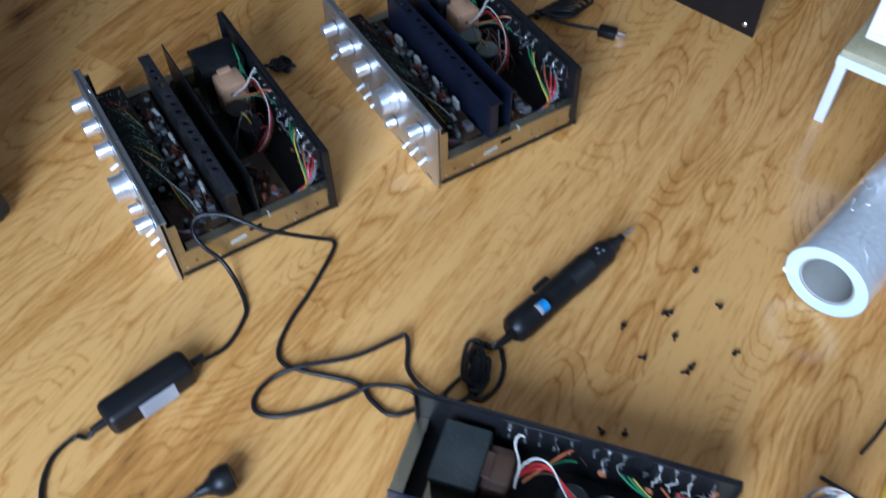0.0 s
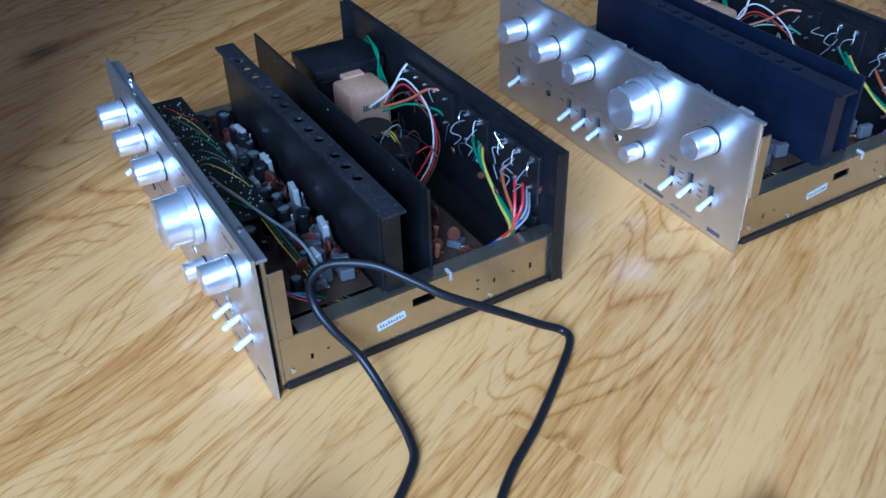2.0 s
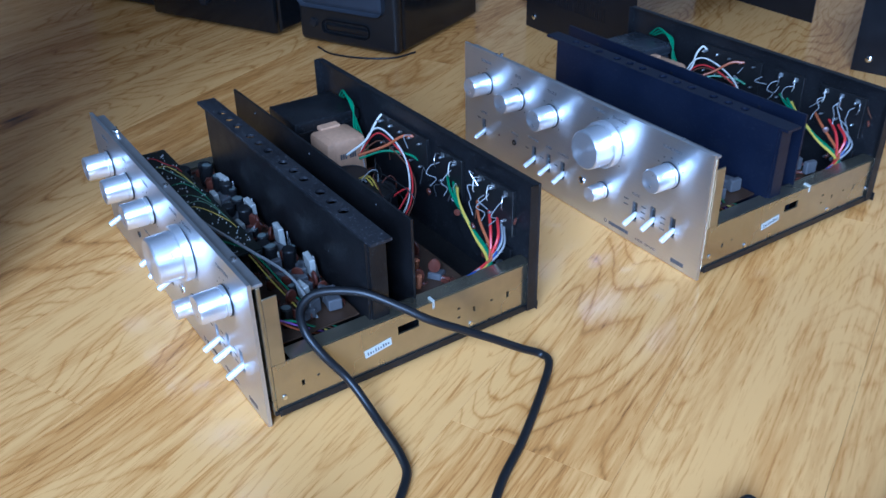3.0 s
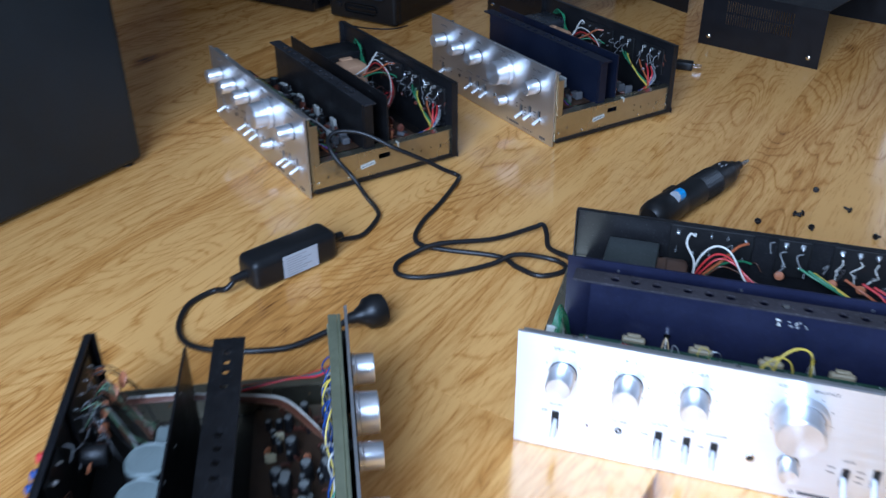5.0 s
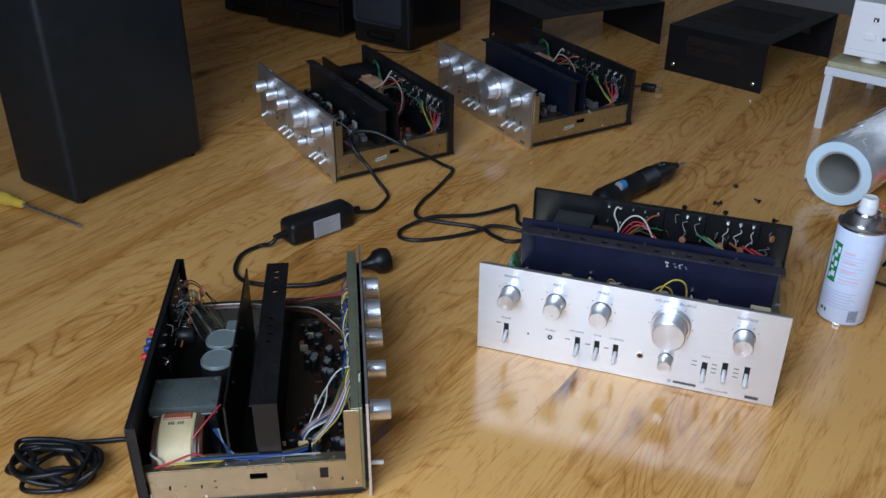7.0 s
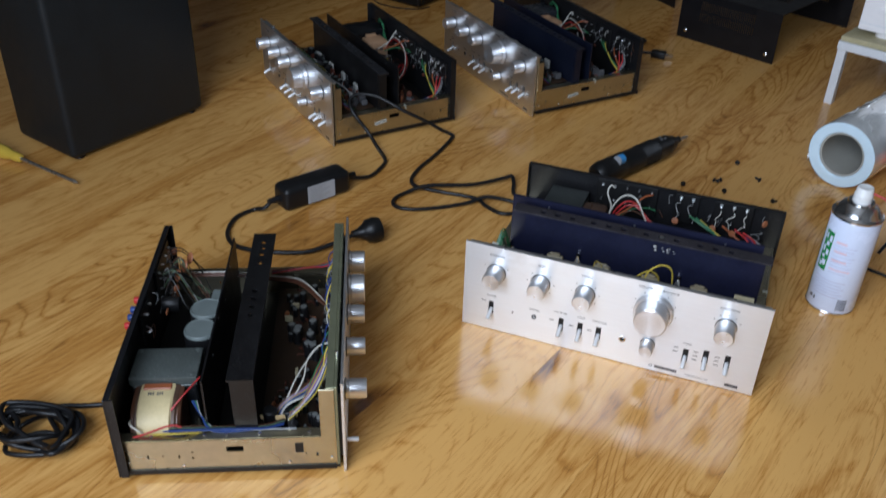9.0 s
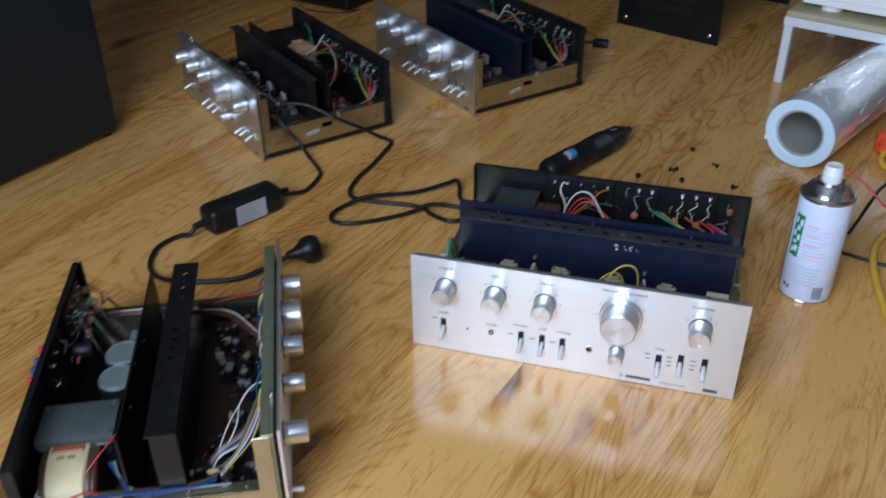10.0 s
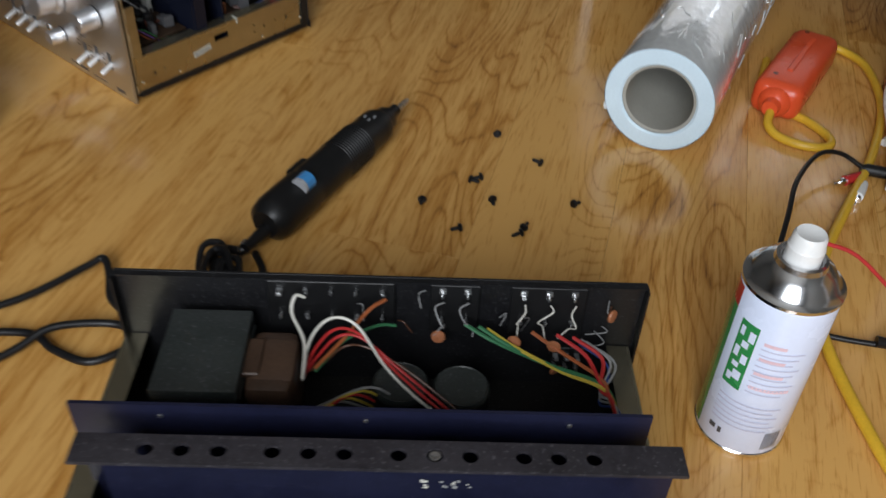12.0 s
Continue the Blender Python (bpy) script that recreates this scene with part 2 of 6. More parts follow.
W_WHITE = mat("white_wire", (0.58, 0.56, 0.50), 0.4, 0.0, 0.1, 60, 0)
W_RED = mat("red_wire", (0.42, 0.025, 0.025), 0.38, 0.0, 0.15, 60, 0)
W_GREEN = mat("green_wire", (0.035, 0.15, 0.065), 0.38, 0.0, 0.15, 60, 0)
W_YELLOW = mat("yellow_wire", (0.50, 0.38, 0.05), 0.38, 0.0, 0.15, 60, 0)
W_BLUE = mat("blue_wire", (0.02, 0.045, 0.17), 0.38, 0.0, 0.15, 60, 0)
W_ORANGE = mat("orange_wire", (0.30, 0.085, 0.028), 0.38, 0.0, 0.15, 60, 0)
W_GREY = mat("grey_wire", (0.25, 0.25, 0.25), 0.4, 0.0, 0.15, 60, 0)
W_VIOLET = mat("violet_wire", (0.20, 0.09, 0.36), 0.4, 0.0, 0.15, 60, 0)
W_BROWN = mat("brown_wire", (0.10, 0.042, 0.022), 0.4, 0.0, 0.15, 60, 0)
INK = mat("dark_grey_print", (0.07, 0.07, 0.075), 0.5, 0.0, 0.1, 60, 0)
GREYPRINT = mat("pale_violet_print", (0.54, 0.55, 0.70), 0.4, 0.0, 0.1, 60, 0)
REDPRINT = mat("pale_red_print", (0.78, 0.56, 0.62), 0.4, 0.0, 0.1, 60, 0)
# white lacquer with the blue of the reflected sky mixed in
CANWHT = mat("white_lacquered_tin", (0.71, 0.77, 0.94), 0.25, 0.0, 0.04, 30, 0.0, coat=0.4)
CANGRN = mat("green_lacquered_tin", (0.03, 0.25, 0.07), 0.25, 0.0, 0.08, 30, 0.0, coat=0.4)
CANRED = mat("red_lacquered_tin", (0.50, 0.03, 0.03), 0.25, 0.0, 0.08, 30, 0.0, coat=0.4)
FILMEND = mat("milky_film_edge", (0.67, 0.83, 0.94), 0.4, 0.0, 0.06, 40, 0.1)
FILM = mat("glossy_wound_film", (0.90, 0.92, 0.92), 0.20, 0.52, 0.20, 12, 1.0, coat=1.0, stretch=(1, 1, 0.35))
CORE = mat("grey_cardboard_core", (0.36, 0.35, 0.31), 0.8, 0.0, 0.1, 40, 0.1)
ORANGE = mat("orange_red_plastic", (0.72, 0.085, 0.025), 0.3, 0.0, 0.08, 40, 0.03)
YELLOW = mat("yellow_cable_sheath", (0.70, 0.42, 0.03), 0.38, 0.0, 0.15, 40, 0.03)
CHAMPAGNE = mat("champagne_aluminium", (0.93, 0.90, 0.90), 0.30, 0.0, 0.04, 14, 0.03, stretch=(1, 30, 30))
STEELGREY = mat("grey_enamelled_steel", (0.74, 0.76, 0.79), 0.32, 0.1, 0.1, 30, 0.05)
PARTICLE = mat("worn_board_top", (0.45, 0.40, 0.24), 0.5, 0.0, 0.25, 25, 0.1)
WOOFER = mat("charcoal_vinyl_wrap", (0.0090, 0.0115, 0.0135), 0.5, 0.0, 0.3, 25, 0.25)
GRILLE = mat("grey_speaker_cloth", (0.020, 0.022, 0.029), 0.75, 0.0, 0.25, 80, 0.4)
GLOSSBLK = mat("glossy_black_plastic", (0.006, 0.006, 0.0065), 0.16, 0.0, 0.2, 30, 0.02)
COVER = mat("black_cover_steel", (0.0075, 0.0075, 0.009), 0.36, 0.0, 0.3, 40, 0.2)
CARPET = mat("dark_violet_cloth", (0.040, 0.034, 0.050), 0.95, 0.0, 0.35, 60, 0.8)
# unseen walls and ceiling, coloured darker to hold down bounced light
PLASTER = mat("painted_plaster", (0.125, 0.12, 0.112), 0.9, 0.0, 0.06, 6, 0.2)
CEIL = mat("white_ceiling_paint", (0.42, 0.415, 0.40), 0.9, 0.0, 0.04, 6, 0.1)
IVORY = mat("ivory_plastic", (0.74, 0.70, 0.52), 0.35, 0.0, 0.05, 40, 0.02)
STICKER = mat("white_paper_label", (0.38, 0.39, 0.41), 0.45, 0.0, 0.08, 40, 0.0)
BLUELAB = mat("blue_label", (0.06, 0.28, 0.62), 0.35, 0.0, 0.1, 60, 0)
AMBER = mat("yellow_clear_plastic", (0.70, 0.48, 0.06), 0.2, 0.0, 0.1, 30, 0.0, coat=0.4)
JOINT = mat("dark_joint_filler", (0.10, 0.055, 0.022), 0.8, 0.0, 0.2, 40, 0.1)

# ---- geometry helpers ----
def part(name, bm, material, parent, label="", m=None, smooth=False):
    me = bpy.data.meshes.new(name)
    bm.to_mesh(me)
    bm.free()
    me.materials.append(material)
    if smooth:
        for f in me.polygons:
            f.use_smooth = True
        me.set_sharp_from_angle(angle=radians(38))
    ob = new(name, me)
    ob.parent = parent
    if m is not None:
        ob.matrix_basis = m
    return tagged(ob, label)


def again(ob, m, parent=None):
    """One more part on the same mesh."""
    c = new(ob.name.split(".")[0], ob.data)
    c.parent = parent or ob.parent
    c.matrix_basis = m
    if ob.get("label"):
        c["label"] = ob["label"]
    return c


def thing(name, label, category, m, group="", kind=""):
    ob = new(name)
    ob.matrix_world = m
    ob.empty_display_size = 0.05
    return tagged(ob, label, category, group, kind)


def box(x0, x1, y0, y1, z0, z1, bevel=0.0, bm=None, seg=1):
    keep = bm or bmesh.new()
    b = bmesh.new()
    bmesh.ops.create_cube(b, size=1, matrix=Matrix.Translation(((x0 + x1) / 2, (y0 + y1) / 2, (z0 + z1) / 2)) @ Matrix.Diagonal((x1 - x0, y1 - y0, z1 - z0, 1)))
    if bevel:
        bmesh.ops.bevel(b, geom=list(b.edges), offset=bevel, segments=seg, affect="EDGES", profile=0.5)
    return merge(keep, b)


def merge(keep, b):
    vs = [keep.verts.new(v.co) for v in b.verts]
    b.verts.index_update()
    for f in b.faces:
        keep.faces.new([vs[v.index] for v in f.verts])
    b.free()
    return keep


def lathe(profile, seg=24, bm=None, m=None):
    """Turn (radius, z) pairs round z; closes at radius 0."""
    keep = bm or bmesh.new()
    b = bmesh.new()
    rings = []
    for r, z in profile:
        if r < 1e-6:
            rings.append([b.verts.new((0, 0, z))])
        else:
            rings.append([b.verts.new((r * math.cos(2 * math.pi * i / seg), r * math.sin(2 * math.pi * i / seg), z)) for i in range(seg)])
    for a, c in zip(rings, rings[1:]):
        for i in range(seg):
            j = (i + 1) % seg
            vs = [a[i % len(a)], a[j % len(a)], c[j % len(c)], c[i % len(c)]]
            uniq = list(dict.fromkeys(vs))
            if len(uniq) > 2:
                b.faces.new(uniq)
    if m is not None:
        b.transform(m)
    return merge(keep, b)


def glide(pts, n=8):
    """A smooth run through points."""
    p = [Vector(q) for q in pts]
    p = [p[0] * 2 - p[1]] + p + [p[-1] * 2 - p[-2]]
    out = []
    for i in range(1, len(p) - 2):
        for k in range(n):
            t = k / n
            a, b, c, d = p[i - 1], p[i], p[i + 1], p[i + 2]
            out.append(0.5 * (2 * b + (c - a) * t + (2 * a - 5 * b + 4 * c - d) * t * t + (3 * b - a - 3 * c + d) * t ** 3))
    return out + [p[-2]]


def tube(pts, r, seg=8, n=8, bm=None, flat=1.0):
    keep = bm or bmesh.new()
    line = glide(pts, n)
    up = Vector((0, 0, 1))
    prev = None
    for i, q in enumerate(line):
        d = (line[min(i + 1, len(line) - 1)] - line[max(i - 1, 0)]).normalized()
        if abs(d.z) > 0.95:
            up = Vector((1, 0, 0))
        s = d.cross(up).normalized()
        w = s.cross(d).normalized()
        up = w
        ring = [keep.verts.new(q + r * (math.cos(2 * math.pi * k / seg) * s / flat + math.sin(2 * math.pi * k / seg) * w)) for k in range(seg)]
        if prev:
            for k in range(seg):
                keep.faces.new((prev[k], prev[(k + 1) % seg], ring[(k + 1) % seg], ring[k]))
        else:
            keep.faces.new(ring[::-1])
        prev = ring
    keep.faces.new(prev)
    return keep


def wire(parent, mt, pts, r=0.0009, name="wire", label="", seg=6, n=6):
    return part(name, tube(pts, r, seg, n), mt, parent, label, smooth=True)


def plate_with_holes(x0, x1, z0, z1, y0, y1, holes):
    """An upright plate with rectangular openings (hx0, hx1, hz0, hz1) cut right through."""
    bm = bmesh.new()
    xs = sorted({x0, x1, *[h[0] for h in holes], *[h[1] for h in holes]})
    zs = sorted({z0, z1, *[h[2] for h in holes], *[h[3] for h in holes]})

    def solid(i, k):
        if not (0 <= i < len(xs) - 1 and 0 <= k < len(zs) - 1):
            return False
        cx, cz = (xs[i] + xs[i + 1]) / 2, (zs[k] + zs[k + 1]) / 2
        return not any(h[0] < cx < h[1] and h[2] < cz < h[3] for h in holes)

    cache = {}

    def v(i, k, y):
        key = (i, k, y)
        if key not in cache:
            cache[key] = bm.verts.new((xs[i], y, zs[k]))
        return cache[key]

    for i in range(len(xs) - 1):
        for k in range(len(zs) - 1):
            if not solid(i, k):
                continue
            bm.faces.new((v(i, k, y0), v(i + 1, k, y0), v(i + 1, k + 1, y0), v(i, k + 1, y0)))
            bm.faces.new((v(i, k + 1, y1), v(i + 1, k + 1, y1), v(i + 1, k, y1), v(i, k, y1)))
            if not solid(i - 1, k):
                bm.faces.new((v(i, k, y1), v(i, k, y0), v(i, k + 1, y0), v(i, k + 1, y1)))
            if not solid(i + 1, k):
                bm.faces.new((v(i + 1, k, y0), v(i + 1, k, y1), v(i + 1, k + 1, y1), v(i + 1, k + 1, y0)))
            if not solid(i, k - 1):
                bm.faces.new((v(i, k, y1), v(i + 1, k, y1), v(i + 1, k, y0), v(i, k, y0)))
            if not solid(i, k + 1):
                bm.faces.new((v(i, k + 1, y0), v(i + 1, k + 1, y0), v(i + 1, k + 1, y1), v(i, k + 1, y1)))
    return bm


def letters(text, size, material, parent, m, label=""):
    """Built-in font, turned into a thin mesh."""
    cu = bpy.data.curves.new("print", "FONT")
    cu.body, cu.size, cu.extrude, cu.align_x = text, size, 0.00008, "CENTER"
    tmp = new("print", cu)
    me = bpy.data.meshes.new_from_object(tmp.evaluated_get(bpy.context.evaluated_depsgraph_get()))
    bpy.data.objects.remove(tmp)
    me.materials.clear()
    me.materials.append(material)
    ob = new("lettering", me)
    ob.parent, ob.matrix_basis = parent, m
    return tagged(ob, label)


# ---- the room ----
U0, V1, CEIL_Z = -2.4, 2.75, 2.5


def setting(name, bm, material, label="", m=ROOM):
    ob = part(name, bm, material, None, label, m)
    return tagged(ob, kind="structure")


floor = setting("floor", box(U0 - 0.1, U1 + 0.1, WALL_V - 0.1, V1 + 0.1, -0.05, -0.012), JOINT, "golden oak laminate floor of long planks")
setting("ceiling", box(U0 - 0.1, U1 + 0.1, WALL_V - 0.1, V1 + 0.1, CEIL_Z, CEIL_Z + 0.1), CEIL, "plain unseen ceiling, greyed to cut bounced light")
setting("wall_north", box(U0, U1, V1, V1 + 0.1, -0.05, CEIL_Z), PLASTER, "plain painted wall")
setting("wall_west", box(U0 - 0.1, U0, WALL_V - 0.1, V1 + 0.1, -0.05, CEIL_Z), PLASTER, "plain painted wall")
setting("wall_east", plate_with_holes(WALL_V - 0.1, V1 + 0.1, -0.05, CEIL_Z, -0.1, 0.0, []), PLASTER, "plain painted wall", ROOM @ pose(U1, 0, 0, 0, 0, 90))
setting("wall_south", plate_with_holes(U0, U1, -0.05, CEIL_Z, WALL_V - 0.1, WALL_V, [(WIN_U0, WIN_U1, WIN_Z0, WIN_Z1)]), PLASTER, "plain painted wall with a wide window")
window = tagged(thing("window_1", "wide white-framed window letting in daylight", "window", ROOM), kind="structure")
for a, b, c, d in ((WIN_U0, WIN_U1, WIN_Z0, WIN_Z0 + 0.05), (WIN_U0, WIN_U1, WIN_Z1 - 0.05, WIN_Z1), (WIN_U0, WIN_U0 + 0.05, WIN_Z0 + 0.05, WIN_Z1 - 0.05),
                   (WIN_U1 - 0.05, WIN_U1, WIN_Z0 + 0.05, WIN_Z1 - 0.05), ((WIN_U0 + WIN_U1) / 2 - 0.03, (WIN_U0 + WIN_U1) / 2 + 0.03, WIN_Z0 + 0.05, WIN_Z1 - 0.05)):
    part("window_frame", box(a, b, WALL_V - 0.09, WALL_V - 0.04, c, d, 0.004), WHITE, window)
# ---- the opened amplifiers: x along the front, y to the back, z up ----
AW, AH = 0.38, 0.129


def holed_strip(x0, x1, y0, y1, z0, z1, holes, r):
    """A flat strip with round holes on its middle line."""
    bm = bmesh.new()
    hs = sorted(holes)
    h = min([(y1 - y0) / 2] + [(b - a) / 2 for a, b in zip(hs, hs[1:])]) - 0.0008
    yc, cur = (y0 + y1) / 2, x0
    for hx in hs:
        box(cur, hx - h, y0, y1, z0, z1, 0, bm)
        rings = []
        for z in (z1, z0):
            inner, outer = [], []
            for k in range(16):
                a = 2 * math.pi * k / 16
                c, s = math.cos(a), math.sin(a)
                f = 1 / max(abs(c), abs(s))
                inner.append(bm.verts.new((hx + r * c, yc + r * s, z)))
                outer.append(bm.verts.new((hx + h * c * f, yc + (y1 - y0) / 2 * s * f, z)))
            rings.append((inner, outer))
        (ti, to), (bi, bo) = rings
        for k in range(16):
            j = (k + 1) % 16
            bm.faces.new((ti[k], to[k], to[j], ti[j]))
            bm.faces.new((bi[j], bo[j], bo[k], bi[k]))
            bm.faces.new((ti[j], bi[j], bi[k], ti[k]))
            bm.faces.new((to[k], bo[k], bo[j], to[j]))
        cur = hx + h
    box(cur, x1, y0, y1, z0, z1, 0, bm)
    bmesh.ops.remove_doubles(bm, verts=list(bm.verts), dist=1e-5)
    return bm


def drum(x0, x1, y0, y1, z0, z1, n=12):
    """A winding that bulges out of its core towards x0, rounded over the top, straight along y."""
    bm = bmesh.new()
    zc = (z0 + z1) / 2
    prof = [(x1, z0)] + [(x1 - (x1 - x0) * math.sin(math.pi * k / n) ** 0.75, zc - (z1 - z0) / 2 * math.cos(math.pi * k / n)) for k in range(1, n)] + [(x1, z1)]
    bev = 0.003
    rows = [[bm.verts.new((x1 - (x1 - x) * f, y, zc + (z - zc) * f)) for x, z in prof] for y, f in ((y0, 0.93), (y0 + bev, 1.0), (y1 - bev, 1.0), (y1, 0.93))]
    for a, b in zip(rows, rows[1:]):
        for k in range(len(prof) - 1):
            bm.faces.new((a[k], a[k + 1], b[k + 1], b[k]))
        bm.faces.new((a[-1], a[0], b[0], b[-1]))
    bm.faces.new(rows[0][::-1])
    bm.faces.new(rows[-1])
    return bm


def letterbars(n, x):
    """A row of short upright marks for writing too small to read."""
    bm = bmesh.new()
    for k in range(n):
        y = -0.010 + 0.020 * k / (n - 1)
        box(x - 0.0001, x, y - 0.0006, y + 0.0006, -0.0016, 0.0016 - 0.0006 * (k % 3), 0, bm)
    return bm


def knob(parent, x, z, r, length, ring=False):
    k = part("knob", lathe([(0, 0.0), (r * 1.02, 0.0), (r * 1.02, 0.003), (r * 0.93, 0.0034), (r, 0.0045), (r * 0.97, length - 0.0012), (r * 0.90, length), (r * 0.25, length - 0.0006), (0, length - 0.0004)], 40),
             SPUN, parent, "turned aluminium knob", pose(x, -0.0012, z, 90, 0, 0), True)
    if ring:
        part("ring", lathe([(r * 1.02, 0.0), (r * 1.16, 0.0), (r * 1.16, 0.007), (r * 1.12, 0.0078), (r * 1.02, 0.0078)], 40), SPUN, k, "turned outer ring", None, True)
    # black disc paints the shade in the gap behind the knob
    part("shadow_gap", lathe([(0, -0.0010), (r * 1.08, -0.0010), (r * 1.08, 0.0), (0, 0.0)], 32), BLACKPL, k, "black disc painting the shaded gap behind the knob")
    return k


def amplifier(m, label, sink, flange, core_mat, coil_mat, cap_mat, seed, sub=ZINC, variant="abc", early=False, AD=0.280, back_top=0.119, bx=(-0.004, 0.384)):
    R = random.Random(seed)
    a = thing("amplifier", label, "amplifier", m, "opened stereo amplifiers")
    switches = [(0.039, 0.036), (0.134, 0.036), (0.159, 0.036), (0.183, 0.036), (0.293, 0.036), (0.317, 0.041), (0.343, 0.041)]
    if variant == "d":
        switches = [(0.020, 0.036)]
    slots = [(x - 0.0034, x + 0.0034, z - 0.0105, z + 0.0105) for x, z in switches]
    face = part("faceplate", plate_with_holes(0, AW, 0.001, AH + 0.001, 0, 0.0032, slots), ALU, a, "brushed aluminium front plate")
    part("sub_panel", box(0.003, AW - 0.003, 0.0075, 0.011, 0.006, AH - 0.006, 0.0008), OLIVE if variant == "d" else sub, a, "plated inner front panel")
    if variant != "d":
        part("panel_flange", box(0.003, AW - 0.003, 0.0034, 0.0135, AH - 0.0058, AH - 0.0030, 0.0006), PALEZINC, a, "pale folded edge behind the front plate")
        for px in (0.05, 0.19, 0.335):
            part("screw", lathe([(0, 0), (0.0026, 0), (0.0022, 0.0014), (0, 0.0018)], 10), CHROME, a, "", pose(px, 0.0095, AH - 0.0030), True)
    else:
        part("panel_flange", box(0.003, AW - 0.003, 0.0112, 0.0210, AH - 0.0085, AH - 0.0062, 0.0006), OLIVE, a, "folded olive top edge")
        part("panel_cheek", box(0.003, 0.0050, 0.0112, 0.0300, 0.046, AH - 0.0088, 0.0005), ZINC, a, "folded panel side")
    for px in (0.02, 0.19, 0.36):
        part("spacer", box(px - 0.008, px + 0.008, 0.0032, 0.0075, 0.015, 0.108), BLACKPL, a)
    # knobs, switch levers, sockets
    if variant == "d":
        for x, r, ln in ((0.322, 0.0150, 0.023), (0.252, 0.0195, 0.023), (0.192, 0.0120, 0.023), (0.122, 0.0110, 0.024), (0.040, 0.0120, 0.026)):
            knob(a, x, 0.092, r, ln)
    else:
        for x in (0.043, 0.102, 0.160, 0.332):
            knob(a, x, 0.092, 0.0120, 0.024)
        knob(a, 0.246, 0.092, 0.0205, 0.029, True)
        knob(a, 0.246, 0.040, 0.0085, 0.018)
        part("phones_socket", lathe([(0.0016, 0.0), (0.0032, 0.0), (0.0032, 0.001), (0.0016, 0.001)], 20), BLACKPL, face, "", pose(0.098, 0, 0.038, 90, 0, 0))
        part("aux_socket", lathe([(0.0030, -0.001), (0.0046, -0.001), (0.0046, 0.0010), (0.0032, 0.0012), (0.0030, -0.001)], 24), CHROME, face, "chrome socket ring", pose(0.214, 0, 0.038, 90, 0, 0), True)
        part("socket_hole", lathe([(0, 0.0003), (0.0030, 0.0003), (0.0030, -0.0002), (0, -0.0002)], 18), BLACKPL, face, "", pose(0.214, 0, 0.038, 90, 0, 0))
        part("lamp_lens", lathe([(0, 0.0), (0.0013, 0.0), (0.0012, 0.0008), (0, 0.001)], 14), RESBRN, face, "small dark red lamp", pose(0.069, 0, 0.037, 90, 0, 0))
        for text, x, z, s in (("SPEAKERS", 0.043, 0.1165, 0.0045), ("BASS", 0.102, 0.1165, 0.0045), ("TREBLE", 0.160, 0.1165, 0.0045), ("VOLUME", 0.232, 0.121, 0.0045),
                              ("BALANCE", 0.262, 0.121, 0.0045), ("FUNCTION", 0.332, 0.1165, 0.0045), ("POWER", 0.039, 0.0535, 0.0036), ("PHONES", 0.098, 0.0475, 0.0036),
                              ("LOW FILTER", 0.132, 0.0535, 0.0032), ("TONE", 0.159, 0.0535, 0.0036), ("LOUDNESS", 0.183, 0.0535, 0.0036), ("MODE", 0.293, 0.0535, 0.0036), ("STEREO AMPLIFIER", 0.312, 0.0062, 0.0034)):
            letters(text, s, INK, face, pose(x, -0.0001, z, 90, 0, 0))
        for x, n in ((0.043, 3), (0.102, 7), (0.160, 7), (0.332, 5), (0.246, 9)):
            rr = 0.0265 if n == 9 else 0.0175
            bm = bmesh.new()
            for k in range(n):
                th = radians(-60 + 120 * k / (n - 1) if n < 7 else -130 + 260 * k / (n - 1))
                cx, cz = x + rr * math.sin(th), 0.092 + rr * math.cos(th)
                box(cx - 0.0006, cx + 0.0006, -0.00012, 0.0002, cz - 0.0006, cz + 0.0006, 0, bm)
            part("scale_marks", bm, INK, face)
        bm = lathe([(0.0013, 0), (0.0022, 0), (0.0022, 0.0002), (0.0013, 0.0002)], 16, None, pose(0.254, 0, 0.0085, 90, 0, 0))
        box(0.259, 0.287, -0.00015, 0.0002, 0.0066, 0.0102, 0, bm)
        part("maker_mark", bm, INK, face, "small dark bar and ring")
        part("model_mark", box(0.346, 0.362, -0.00015, 0.0002, 0.0055, 0.0098), INK, face)
        for x, z, n in ((0.281, 0.041, 2), (0.305, 0.041, 3), (0.331, 0.041, 3), (0.122, 0.036, 1), (0.148, 0.034, 1), (0.172, 0.034, 1), (0.029, 0.041, 1)):
            for k in range(n):
                part("switch_mark", box(x - 0.0035, x + 0.0025, -0.00012, 0.0002, z + 0.004 - k * 0.006, z + 0.0052 - k * 0.006), INK, face)
    for x, z in switches:
        # added black block, paints the shade inside the open slot
        part("slot_liner", box(x - 0.0034, x + 0.0034, 0.0033, 0.0070, z - 0.0105, z + 0.0105), BLACKPL, face)
        tilt = 114 if variant != "d" else 92
        part("switch_lever", lathe([(0, 0), (0.0024, 0), (0.0029, 0.017), (0.0024, 0.0188), (0, 0.0190)], 14), LEVER, face, "bright metal lever", pose(x, 0.003, z - 0.003, tilt, 0, 0), True)
    # pan, rails, posts, back
    part("bottom_pan", box(0.002, AW - 0.002, 0.008, AD - 0.003, 0.0065, 0.0095), DARKIN, a, "dark steel bottom")
    foot = part("foot", lathe([(0, 0), (0.008, 0), (0.009, 0.0068), (0, 0.0068)], 18), BLACKPL, a, "", pose(0.03, 0.03, 0))
    for fx, fy in ((AW - 0.03, 0.03), (0.03, AD - 0.03), (AW - 0.03, AD - 0.03)):
        again(foot, pose(fx, fy, 0))
